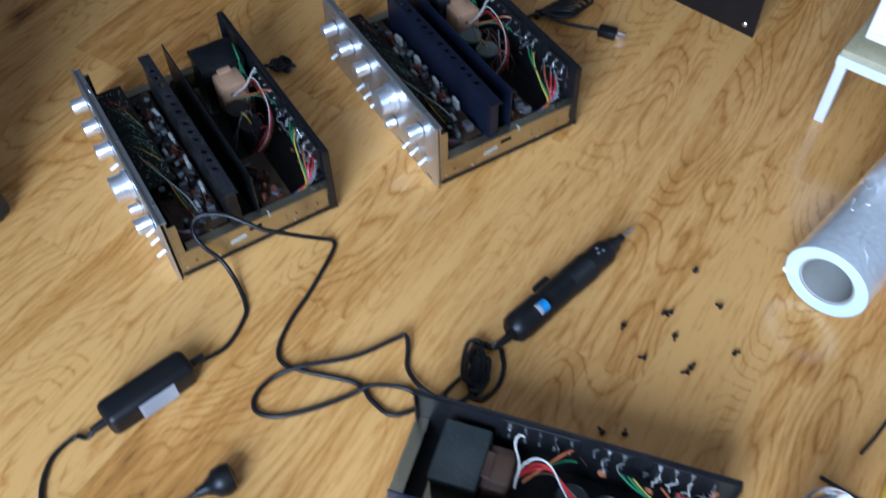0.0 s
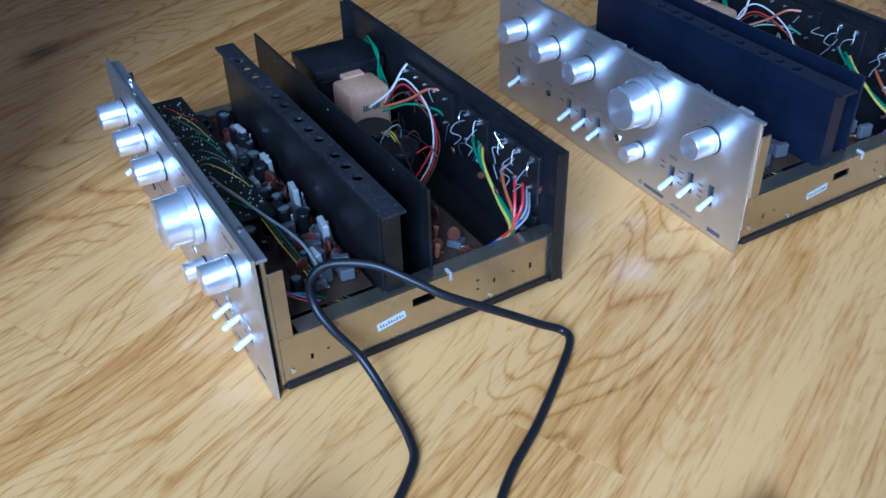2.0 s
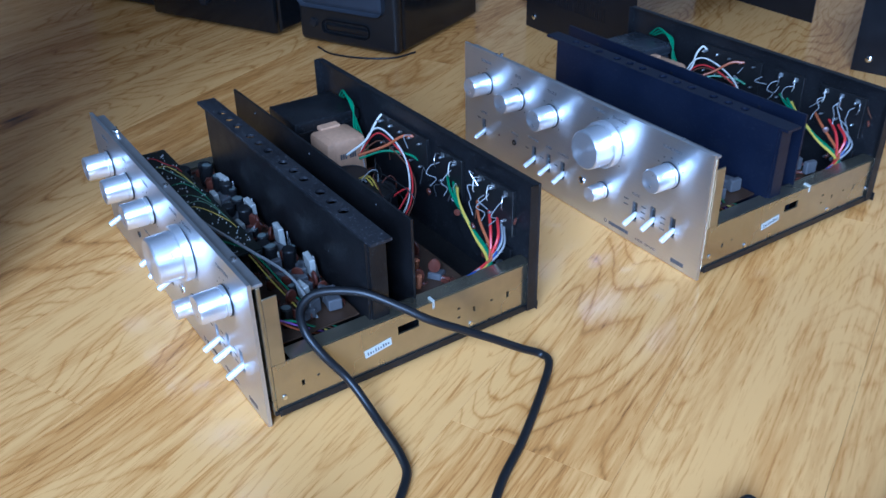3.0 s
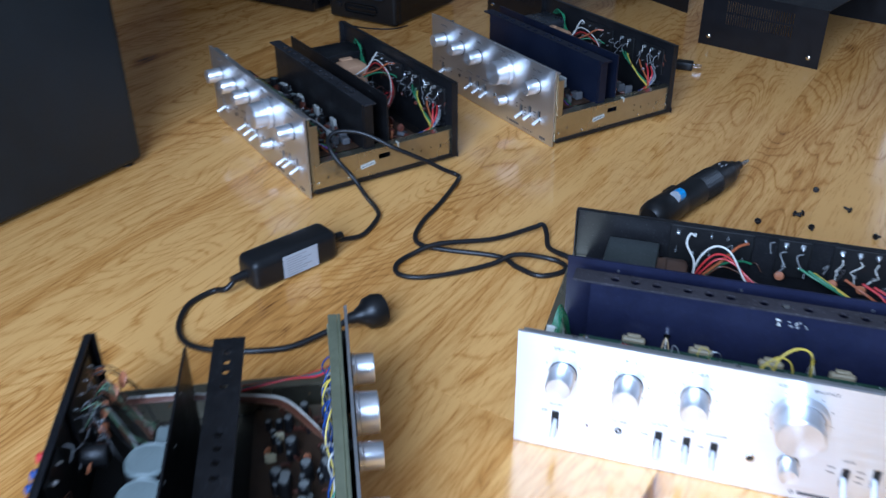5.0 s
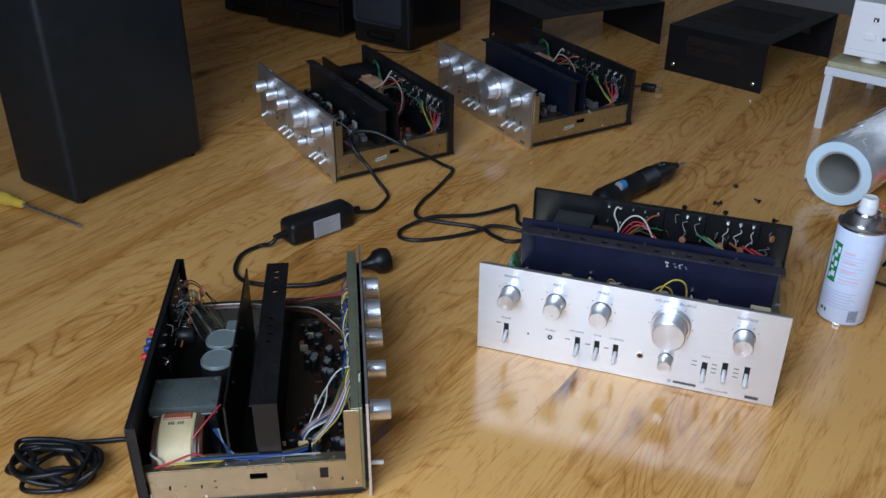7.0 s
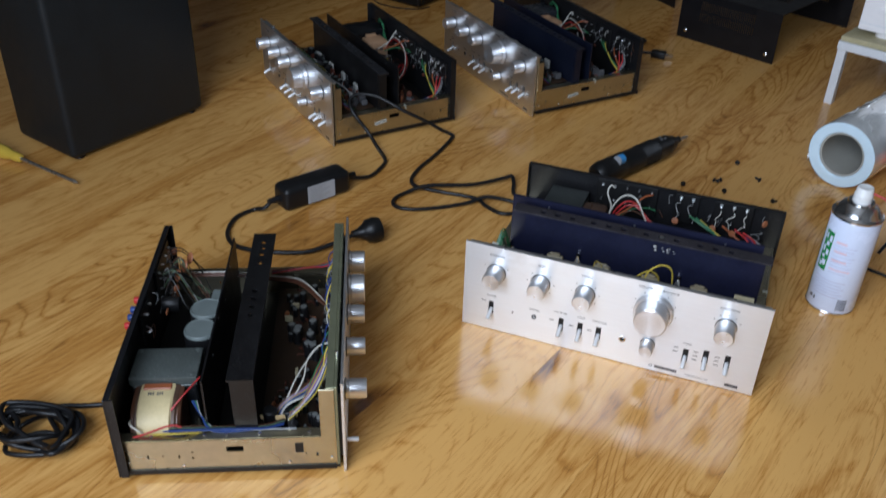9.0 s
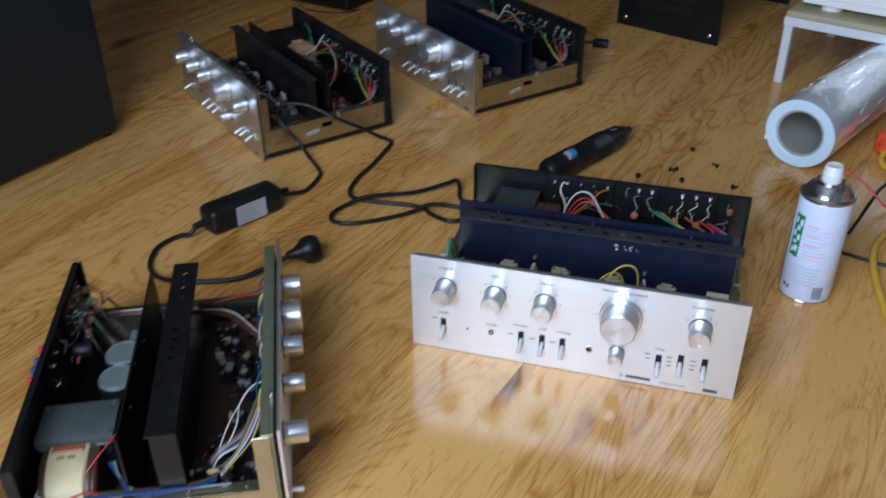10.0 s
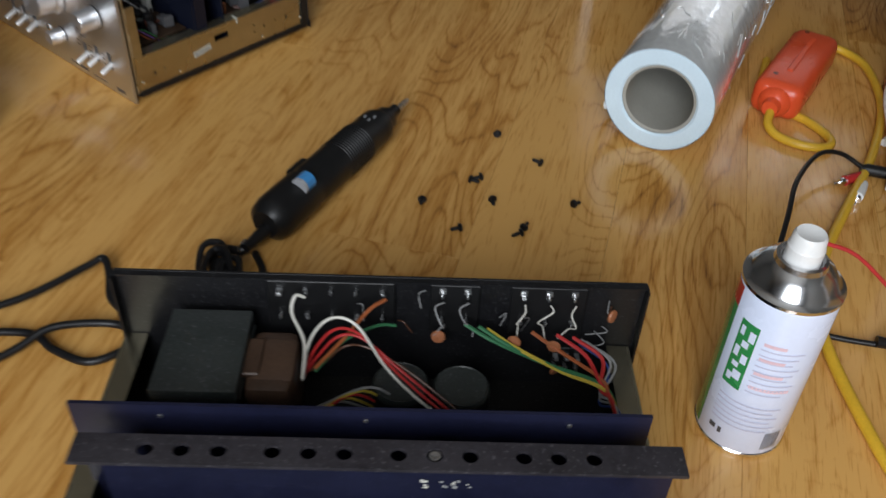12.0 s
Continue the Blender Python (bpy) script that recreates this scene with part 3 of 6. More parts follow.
    for side in (0, 1):
        sgn = -1 if side else 1
        holes = [(0.034, 0.0365, 0.024, 0.029), (0.048, 0.050, 0.027, 0.029), (0.125, 0.146, 0.034, 0.042), (0.186, 0.189, 0.034, 0.036), (0.186, 0.189, 0.025, 0.027), (0.203, 0.205, 0.026, 0.031),
                 (0.222, 0.2245, 0.029, 0.031), (0.240, 0.2425, 0.026, 0.032)]
        bm = plate_with_holes(0.011, AD - 0.004, 0.0098, 0.052, 0.0, 0.0016, holes)
        mm = pose(AW - 0.0034, 0, 0, 0, 0, 90) if side else pose(0.005, 0, 0, 0, 0, 90)
        rail = part("side_rail", bm, ZINC, a, "yellow-passivated steel side rail", mm)
        part("rail_flange", box(AW - 0.020, AW - 0.0050, 0.028, AD - 0.004, 0.0508, 0.0522) if side else box(0.0050, 0.020, 0.028, AD - 0.004, 0.0508, 0.0522), ZINC, a)
        part("front_post", box(AW - 0.0050, AW - 0.0034, 0.011, 0.023, 0.052, 0.112, 0.0004) if side else box(0.0034, 0.0050, 0.011, 0.023, 0.052, 0.112, 0.0004), sub, a)
        for hy, hz in ((0.018, 0.02), (0.266, 0.02), (0.07, 0.015), (0.2, 0.015)):
            part("screw", lathe([(0, 0), (0.0024, 0), (0.0020, 0.0012), (0, 0.0015)], 10), CHROME, a, "", pose(AW - 0.0034 if side else 0.0034, hy, hz, 0, 90 if side else -90, 0), True)
    if variant != "d":
        tagp = part("rail_sticker", box(-0.0002, 0.0002, -0.013, 0.013, -0.0035, 0.0035), OFFWHT, a, "small white paper label", pose(AW - 0.0031, 0.105, 0.0295, 8, 0, 0))
        part("print", letterbars(9, 0.0003), INK, tagp, "row of small dark marks")
        part("cable_tie", box(AW - 0.010, AW - 0.0030, 0.160, 0.1622, 0.0460, 0.0538), OFFWHT, a, "white cable tie")
    # black strips paint the shadow line along the chassis bottom
    part("bottom_edge", plate_with_holes(-0.001, AW + 0.001, 0.0035, 0.0125, AD - 0.0005, AD + 0.0005, []), BLACKP, a)
    part("base_lip", box(AW - 0.0034, AW - 0.0016, 0.012, AD - 0.004, 0.0045, 0.0105), BLACKP, a)
    part("base_lip", box(0.0016, 0.0034, 0.012, AD - 0.004, 0.0045, 0.0105), BLACKP, a)
    back = part("back_panel", box(bx[0], bx[1], AD - 0.003, AD, 0.006, back_top, 0.0006), BLACKP, a, "black painted back panel")
    for x0, x1 in ((bx[0], bx[0] + 0.0014), (bx[1] - 0.0014, bx[1])):
        part("back_fold", box(x0, x1, AD - 0.012, AD - 0.003, 0.006, back_top), BLACKP, back)
    part("back_lip", box(bx[0], bx[1], AD - 0.008, AD - 0.003, back_top - 0.0012, back_top + 0.0002), BLACKP, back)
    # heat sink and shield
    if variant == "d":
        heat = part("heat_sink", box(0.024, 0.338, 0.1340, 0.1366, 0.030, 0.1225), sink, a, "black heat sink plate")
        part("flange", holed_strip(0.018, 0.346, 0.1070, 0.1390, 0.1225, 0.1250, [0.146, 0.164, 0.182, 0.200, 0.268, 0.290, 0.306, 0.322], 0.0040), flange, heat, "wide holed top flange")
        part("end_fold", box(0.0180, 0.0206, 0.1070, 0.1340, 0.040, 0.1225), sink, heat)
        part("shield_plate", box(0.024, 0.345, 0.1680, 0.1704, 0.012, 0.1195), sink, a, "plain upright shield plate")
        for px, pz in ((0.10, 0.100), (0.16, 0.112), (0.22, 0.100), (0.28, 0.112)):
            part("screw", lathe([(0, 0), (0.0016, 0), (0.0012, 0.0008), (0, 0.001)], 8), TINNED, a, "", pose(px, 0.1680, pz, 90, 0, 0), True)
    else:
        fy0, fy1 = (0.1040, 0.1235) if early else (0.1085, 0.1290)
        hx0, hx1 = (0.028, 0.378) if early else (0.030, 0.371)
        holes = [0.0705, 0.0903, 0.1107, 0.1403, 0.1604, 0.1802, 0.2104, 0.2305, 0.2503, 0.2802, 0.2997, 0.3195]
        heat = part("heat_sink", box(hx0 + 0.020, hx1 - 0.010, fy0, fy0 + 0.0026, 0.030, 0.1240), sink, a, "anodised heat sink plate")
        part("flange", holed_strip(hx0, hx1, fy0, fy1, 0.1240, 0.1265, holes, 0.0047), flange, heat, "holed top flange")
        part("end_fold", box(hx1 - 0.010, hx1 - 0.0078, fy0 + 0.0026, fy1 - 0.0015, 0.045, 0.1240), sink, heat)
        part("end_fold", box(hx0 + 0.0178, hx0 + 0.020, fy0 + 0.0026, fy1 - 0.0015, 0.045, 0.1240), sink, heat)
        if not early:
            part("transistor_screw", lathe([(0, 0), (0.0040, 0), (0.0034, 0.0015), (0.0016, 0.0016), (0, 0.0010)], 12), CHROME, heat, "bright screw in a hole", pose(0.2305, 0.1188, 0.1246), True)
        part("shield_plate", box(0.018, 0.364 if early else 0.358, 0.1500, 0.1524, 0.012, 0.1265), sink, a, "plain upright shield plate")
        for k in range(3):
            part("screw", lathe([(0, 0), (0.0016, 0), (0.0012, 0.0008), (0, 0.001)], 8), BLACKP if early else TINNED, a, "", pose(0.07 + 0.12 * k, 0.1500, 0.117, 90, 0, 0), True)
    # transformer
    tx0, tx1, cx0, cx1 = (0.078, 0.138, 0.016, 0.077) if variant == "d" else (0.022, 0.086, 0.087, 0.130) if early else (0.046, 0.103, 0.104, 0.136)
    tz = 0.085 if variant == "d" else 0.100 if early else 0.089
    ty0, ty1 = (0.187, 0.272) if variant == "d" else (0.186, 0.266) if early else (0.194, 0.272)
    tr = part("transformer", box(tx0 + 0.002, tx1 - 0.002, ty0 + 0.002, ty1 - 0.002, 0.010, tz - 0.004, 0.002), IRONBLK if variant == "d" else core_mat, a, "stacked transformer core")
    part("end_bell", box(tx0, tx1, ty0, ty1, tz - 0.012, tz, 0.0022, seg=2), core_mat, tr, "painted top cover", None, True)
    for sx in (tx0 - 0.001, tx1 - 0.010):
        part("cover_tab", box(sx, sx + 0.011, ty0 + 0.004, ty1 - 0.004, tz - 0.0125, tz - 0.0105, 0.0006), core_mat, tr)
    part("core_foot", box(tx0 - 0.008, tx1 + 0.004, ty0 - 0.004, min(ty1 + 0.002, AD - 0.004), 0.0096, 0.0130), ZINC, tr)
    for sx in (tx0 + 0.006, tx1 - 0.006) if variant == "d" else ():
        for sy in (ty0 + 0.006, ty1 - 0.006):
            part("bolt", lathe([(0, 0), (0.0030, 0), (0.0030, 0.0012), (0, 0.0016)], 8), core_mat, tr, "", pose(sx, sy, tz))
    if variant == "d":
        coil = part("coil", drum(cx0 + 0.004, cx1, 0.203, 0.264, 0.014, 0.074), W_BROWN, a, "dark varnished winding", None, True)
        part("paper_wrap", drum(cx0, cx1, 0.2125, 0.2560, 0.0145, 0.0775), CREAM, coil, "cream paper wrap", None, True)
        part("winding_edge", drum(cx0 + 0.002, cx1, 0.2065, 0.2600, 0.0142, 0.0758), COPPER, coil, "copper-brown winding edge", None, True)
        part("tape", box(cx1 - 0.011, cx1 - 0.0005, 0.2170, 0.2520, 0.070, 0.0790, 0.0012), W_ORANGE, coil, "orange tape")
        bm = bmesh.new()
        for k in range(7):
            if k != 3:
                box(cx1 - 0.0200, cx1 - 0.0150, 0.2430 - k * 0.0028, 0.2448 - k * 0.0028, 0.0705, 0.0768, 0, bm)
        part("stamp", bm, INK, coil, "small stamped marks")
        wire(a, W_RED, [(0.026, 0.255, 0.03), (0.030, 0.225, 0.060), (0.05, 0.20, 0.080), (0.074, 0.182, 0.088)], 0.0011)
        wire(a, W_RED, [(0.012, 0.262, 0.05), (0.014, 0.24, 0.056), (0.022, 0.21, 0.06), (0.02, 0.19, 0.05)], 0.0012)
        wire(a, W_WHITE, [(0.030, 0.262, 0.062), (0.018, 0.26, 0.066), (0.014, 0.25, 0.06), (0.02, 0.245, 0.05)], 0.0013)
        wire(a, W_YELLOW, [(0.016, 0.24, 0.052), (0.012, 0.2, 0.056), (0.02, 0.17, 0.05)], 0.0011)
        for k in range(4):
            wire(a, (W_BLUE, W_BLUE, W_GREEN, W_GREY)[k], [(0.05, 0.19 - k * 0.002, 0.072), (0.03, 0.176, 0.066), (0.016 + 0.002 * k, 0.16, 0.054), (0.017, 0.10 + 0.01 * k, 0.0545), (0.016, 0.06, 0.055)], 0.0011)
    else:
        cy0, cy1, ct = (0.200, 0.248, 0.090) if early else (0.204, 0.262, 0.080)
        coil = part("coil", box(cx0, cx1, cy0, cy1, 0.018, ct, 0.006, seg=2), coil_mat, a, "paper-wrapped transformer coil", None, True)
        part("paper_wrap", box(cx0 + 0.002, cx1 + 0.0012, cy0 + 0.008, cy1 - 0.008, 0.020, ct + 0.0012, 0.005, seg=2), PEACH if coil_mat is PEACH else COPPER, coil, "wrapped paper band", None, True)
        part("core_tab", box(cx0 - 0.002, cx0 + 0.010, cy0 + 0.012, cy1 - 0.012, ct - 0.002, ct + 0.0030, 0.001), COPPER if not early else PEACH, coil)
        bm = bmesh.new()
        for k in range(7):
            if k != 3:
                box(cx1 + 0.0010, cx1 + 0.0015, cy0 + 0.014 + k * 0.0028, cy0 + 0.016 + k * 0.0028, 0.070, 0.076, 0, bm)
        part("stamp", bm, INK, coil, "small stamped marks")
    # smoothing capacitors
    for px, py in (((0.184, 0.199), (0.231, 0.198)) if variant == "d" else ((0.155, 0.212), (0.200, 0.216)) if early else ((0.208, 0.228), (0.250, 0.226))):
        h = 0.081 if variant == "d" else 0.066
        w = 1.13 if variant == "d" else 1.0
        c = part("capacitor_can", lathe([(0, 0.0095), (0.0195, 0.0095), (0.0198, h - 0.002), (0.0185, h), (0.0175, h - 0.0008), (0.0, h - 0.0006)], 28), cap_mat, a, "large capacitor can", pose(px, py, 0) @ Matrix.Diagonal((w, w, 1, 1)), True)
        part("sleeve", lathe([(0.0200, 0.012), (0.0201, h - 0.004)], 28), CAPBLK, c, "", None, True)
    # main board and what stands on it
    zb = 0.026 if early else 0.0
    part("main_board", box(0.026, 0.356, 0.024, 0.101 if early else 0.110, 0.026 + zb, 0.0276 + zb), PCB, a, "brown circuit board")
    z = 0.0276 + zb
    ecap = part("electrolytic", lathe([(0, 0), (0.0044, 0), (0.0045, 0.0012), (0.0041, 0.0018), (0.0045, 0.0024), (0.0045, 0.0135), (0.0039, 0.0142), (0, 0.0140)], 14), CAPBLK, a, "small electrolytic capacitor", pose(0.2, 0.05, z), True)
    etop = part("cap_top", lathe([(0, 0.01405), (0.0034, 0.0143), (0, 0.0146)], 12), PALECLIP if variant == "d" else CAPGRY, ecap)
    res = part("resistor", tube([(-0.005, 0, 0.001), (-0.005, 0, 0.004), (0.005, 0, 0.004), (0.005, 0, 0.001)], 0.0005, 6, 2, lathe([(0, -0.004), (0.0013, -0.0038), (0.0010, 0), (0.0013, 0.0038), (0, 0.004)], 8, None, pose(0, 0, 0.0042, 0, 90, 0))),
               RESBRN, a, "", pose(0.1, 0.08, z))
    disc = part("ceramic_disc", lathe([(0, -0.001), (0.004, -0.0007), (0.0045, 0), (0.004, 0.0007), (0, 0.001)], 14, None, pose(0, 0, 0.007, 90, 0, 0)), RESBRN if early else CERAMIC, a, "", pose(0.12, 0.05, z))
    film = part("film_capacitor", box(-0.005, 0.005, -0.002, 0.002, 0.001, 0.0095, 0.0007), INK if early else BEIGE if variant == "d" else OFFWHT, a, "", pose(0.15, 0.07, z))
    cols = {"d": 54, "abc": 26}[variant]
    made = 0
    while made < cols:
        px, py = R.uniform(0.035, 0.345), R.uniform(0.03, 0.094)
        if variant != "d" and py < 0.055 and px < 0.21:
            continue
        s = R.choice((0.6, 0.8, 0.9, 1.15, 1.5))
        c = again(ecap, pose(px, py, z, R.uniform(-4, 4), R.uniform(-4, 4), R.uniform(0, 360)) @ Matrix.Diagonal((s, s, s, 1)), a)
        again(etop, Matrix(), c)
        made += 1
    for k in range(44):
        px, py = R.uniform(0.035, 0.345), R.uniform(0.03, 0.098)
        again(res, pose(px, py, z, 0, 0, R.choice((0, 90, 90, 45))) @ Matrix.Diagonal((1, 1.1, 1.1, 1)), a)
    for k in range(5 if variant == "d" else 14):
        again(disc, pose(R.uniform(0.05, 0.345), R.uniform(0.05, 0.097), z, 0, 0, R.uniform(0, 180)), a)
    for k in range(5 if variant == "d" else 12):
        again(film, pose(R.uniform(0.05, 0.345), R.uniform(0.055, 0.096), z, 0, 0, R.choice((0, 90, 30))), a)
    # white power resistors and clips before the heat sink
    if variant != "d":
        pr = part("power_resistor", box(-0.0085, 0.0085, -0.0028, 0.0028, 0.018, 0.0360, 0.0008, box(-0.003, 0.003, -0.0012, 0.0012, 0.0, 0.019)), PLATE if early else BEIGE, a, "ceramic power resistor", pose(0.105, 0.095, z - 0.012, 6, 0, 8))
        for px in (0.168, 0.230, 0.290):
            again(pr, pose(px, 0.095 - R.uniform(0, 0.002), z - 0.012, R.uniform(0, 8), R.uniform(-5, 5), R.uniform(-8, 12)), a)
        for px in (0.122, 0.188, 0.251, 0.312) if early else ():
            again(pr, pose(px, 0.079 - R.uniform(0, 0.004), z - 0.016, R.uniform(4, 14), R.uniform(-5, 5), R.uniform(-8, 12)) @ Matrix.Diagonal((0.8, 1, 0.9, 1)), a)
        for k in range(44 if early else 0):
            again(R.choice((disc, res, res, film, ecap)), pose(R.uniform(0.06, 0.345), R.uniform(0.058, 0.092), z, 0, 0, R.uniform(0, 180)) @ Matrix.Diagonal((1.3, 1.6, 1.5, 1)), a)
        lay = part("square_capacitor", box(-0.009, 0.009, -0.006, 0.006, 0.001, 0.011, 0.001), INK if early else OFFWHT, a, "", pose(0.120, 0.082, z, 0, 0, 20))
        for px, py in ((0.165, 0.078), (0.240, 0.085), (0.290, 0.080), (0.335, 0.088)):
            again(lay, pose(px, py, z, 0, 0, R.uniform(-30, 30)), a)
        for px in (0.118, 0.163, 0.238, 0.288):
            wire(a, TINNED, [(px, 0.097, z), (px + 0.002, 0.096, z + 0.02), (px + 0.005, 0.095, z + 0.021), (px + 0.009, 0.097, z)], 0.0007, "transistor_lead")
        for px in (0.09, 0.18, 0.26):
            again(disc, pose(px, 0.086, z, 0, 0, 30) @ Matrix.Diagonal((2.2, 3.2, 1.5, 1)), a)
        # solder-side board behind the front
        if early:
            sb = part("solder_board", box(0.020, 0.262, 0.018, 0.062, 0.0800, 0.0815), PCBD, a, "black board with bright solder joints")
        else:
            sb = part("solder_board", box(0.045, 0.330, 0.018, 0.080, 0.0800, 0.0815), PCBGRN, a, "green board with bright solder joints")
        dot = part("solder_joint", lathe([(0, 0), (0.0014, 0), (0.0010, 0.0012), (0, 0.0020)], 8), TINNED, sb, "", pose(0.03, 0.02, 0.0815))
        for k in range(150):
            s = R.uniform(0.35, 0.7)
            again(dot, pose(R.uniform(0.027, 0.260) if early else R.uniform(0.05, 0.325), R.uniform(0.020, 0.060) if early else R.uniform(0.025, 0.078), 0.0815) @ Matrix.Diagonal((s, s, s, 1)), sb)
        for k in range(7):
            px = R.uniform(0.03, 0.19)
            wire(a, R.choice((W_GREEN, W_DULL, W_DULL, W_YELLOW, W_RED)), [(px, 0.024, 0.081), (px + 0.01, 0.032, 0.092 + R.uniform(0, 0.008)), (px + R.uniform(0.01, 0.04), 0.045, 0.094), (px + R.uniform(0.02, 0.05), 0.058, 0.082), (px + 0.03, 0.07, 0.05)], 0.0004)
        wire(a, W_GREY, [(0.20, 0.03, 0.092), (0.22, 0.035, 0.090), (0.26, 0.050, 0.083), (0.31, 0.065, 0.076), (0.345, 0.070, 0.050)], 0.0013, label="grey sleeved lead")
        for k, mt in enumerate((W_YELLOW, W_BROWN, W_GREEN)):
            wire(a, mt, [(0.20 + 0.012 * k, 0.030, 0.090 - 0.003 * k), (0.24 + 0.010 * k, 0.048 + 0.002 * k, 0.080), (0.30 + 0.004 * k, 0.055 + 0.003 * k, 0.066), (0.345, 0.068 + 0.004 * k, 0.048), (0.362, 0.09 + 0.004 * k, 0.040)], 0.0007)
        for k, mt in enumerate((W_ORANGE, W_VIOLET, W_GREEN)):
            wire(a, mt, [(0.356, 0.024 + 0.003 * k, 0.080 - 0.003 * k), (0.357, 0.034 + 0.004 * k, 0.070), (0.352, 0.050 + 0.005 * k, 0.055), (0.345, 0.075 + 0.005 * k, 0.036)], 0.0008)
    else:
        for k in range(16):
            mt = R.choice((W_WHITE, W_YELLOW, W_BLUE, W_GREEN, W_GREY, W_YELLOW, W_WHITE, W_BROWN))
            px = R.uniform(0.10, 0.34)
            dx = R.uniform(-0.05, 0.05)
            wire(a, mt, [(px, 0.014, 0.10), (px + dx * 0.3, 0.022, 0.108), (px + dx * 0.7, 0.026 + R.uniform(0, 0.006), 0.090), (px + dx, 0.024, 0.065), (px + dx, 0.030, 0.03)], 0.0009)
        for k, mt in enumerate((W_WHITE, W_GREY, W_BLUE, W_BLUE, W_YELLOW, W_VIOLET, W_GREY, W_BROWN, W_BROWN)):
            wire(a, mt, [(0.050 + 0.002 * k, 0.088 + 0.002 * k, 0.032), (0.050 + 0.002 * k, 0.075, 0.060), (0.062 + 0.003 * k, 0.05, 0.066), (0.080 + 0.004 * k, 0.030, 0.072), (0.10 + 0.006 * k, 0.016, 0.090)], 0.0008)
        for k in range(2):
            wire(a, W_WHITE, [(0.05, 0.09, 0.03), (0.075, 0.066 - 0.01 * k, 0.075), (0.105, 0.050, 0.085), (0.125, 0.035, 0.092), (0.128, 0.014, 0.095)], 0.0009)
        for k, mt in enumerate((W_WHITE, W_BROWN, RESBRN, W_BROWN)):
            wire(a, mt, [(0.352 - 0.003 * k, 0.24, 0.060), (0.345 - 0.003 * k, 0.18, 0.064), (0.342 - 0.003 * k, 0.12, 0.058), (0.325 - 0.004 * k, 0.075, 0.062), (0.29 - 0.004 * k, 0.045, 0.058), (0.27, 0.03, 0.05)], 0.0014)
        for k, mt in enumerate((W_RED, W_BROWN, W_GREEN, W_BLUE, W_RED)):
            wire(a, mt, [(0.362 - 0.002 * k, 0.12, 0.055), (0.360, 0.07, 0.060), (0.356 - 0.002 * k, 0.035, 0.07), (0.345, 0.016, 0.085)], 0.0011)
        for px, py, mt, s in ((0.050, 0.096, CAPBLK, 2.0), (0.052, 0.072, CAPBLK, 1.9), (0.034, 0.066, BLUELAB, 1.5), (0.038, 0.084, BLUELAB, 1.2)):
            c = again(ecap, pose(px, py, z) @ Matrix.Diagonal((s, s, s, 1)), a)
        part("tape_strap", tube([(0.050, 0.108, 0.045), (0.046, 0.098, 0.047), (0.046, 0.072, 0.047), (0.052, 0.062, 0.045)], 0.0035, 6, 6, None, 3.0), TAPE, a, "tan paper tape strap", None, True)
    # terminal boards with tags, wires and ceramic discs on the back
    groups = ((0.128, 0.218, 5, 2), (0.236, 0.276, 2, 2), (0.296, 0.352, 3, 2)) if early else ((0.112, 0.202, 5, 2), (0.227, 0.262, 2, 2), (0.284, 0.338, 3, 2)) if variant != "d" else ((0.17, 0.22, 2, 1), (0.27, 0.36, 4, 2))
    tag = None
    for g0, g1, n, rows in groups:
        tb = part("terminal_board", box(g0, g1, AD - 0.0075, AD - 0.0032, 0.066, 0.111, 0.0006), BLACKPL, a, "black terminal strip")
        for i in range(n):
            for j in range(rows):
                px, pz = g0 + (i + 0.5) * (g1 - g0) / n, 0.104 - 0.024 * j
                if tag is None:
                    tag = part("solder_tag", box(-0.0018, 0.0018, -0.0075, 0, -0.0005, 0.0005, 0, lathe([(0, 0), (0.002, 0), (0.0016, 0.0022), (0, 0.003)], 8, None, pose(0, -0.004, 0, 90, 0, 0))), TINNED, tb, "tinned solder tag", pose(px, AD - 0.0075, pz))
                else:
                    again(tag, pose(px, AD - 0.0075, pz, 0, R.choice((0, 90)), R.uniform(-12, 12)) @ Matrix.Diagonal((0.7, 0.7, 0.7, 1)), tb)
                if variant != "d" and px > 0.22 and j == 0:
                    tip = part("tag_tab", box(-0.0022, 0.0022, -0.0012, 0, -0.002, 0.002), TINNED, tb, "", pose(px, AD - 0.0075, pz + 0.002))
                    wire(a, W_GREY if early else R.choice((W_WHITE, W_WHITE, W_GREY)), [(px + 0.001, AD - 0.013, pz - 0.004), (px + R.uniform(-0.007, 0.003), AD - 0.018, pz - R.uniform(0.004, 0.009)), (px + R.uniform(-0.008, 0.004), AD - R.uniform(0.018, 0.028), pz - 0.014), (px + R.uniform(-0.004, 0.006), AD - 0.018, pz - R.uniform(0.018, 0.024)), (px + R.uniform(-0.012, 0.006), AD - 0.020, pz - 0.030)], 0.00045 if early else 0.0006)
                    if early:
                        cx = px + R.uniform(-0.004, 0.004)
                        wire(a, R.choice((W_WHITE, TINNED)), [(cx, AD - 0.009, pz + 0.002), (cx + 0.005, AD - 0.017, pz + 0.006), (cx + 0.008, AD - 0.021, pz - 0.002), (cx + 0.003, AD - 0.016, pz - 0.009)], 0.0005, "tag_lead", n=5)
                if variant == "d" and R.random() < 0.5 and px > 0.22:
                    ex = min(px + R.uniform(-0.006, 0.012), 0.36)
                    wire(a, R.choice((W_BROWN, W_BROWN, BLACKPL, TINNED)), [(px, AD - 0.015, pz), (px + R.uniform(-0.006, 0.006), AD - 0.022, pz + 0.006), (ex, AD - 0.024, pz - 0.008), (ex + 0.004, AD - 0.018, pz - 0.02)], 0.0007)
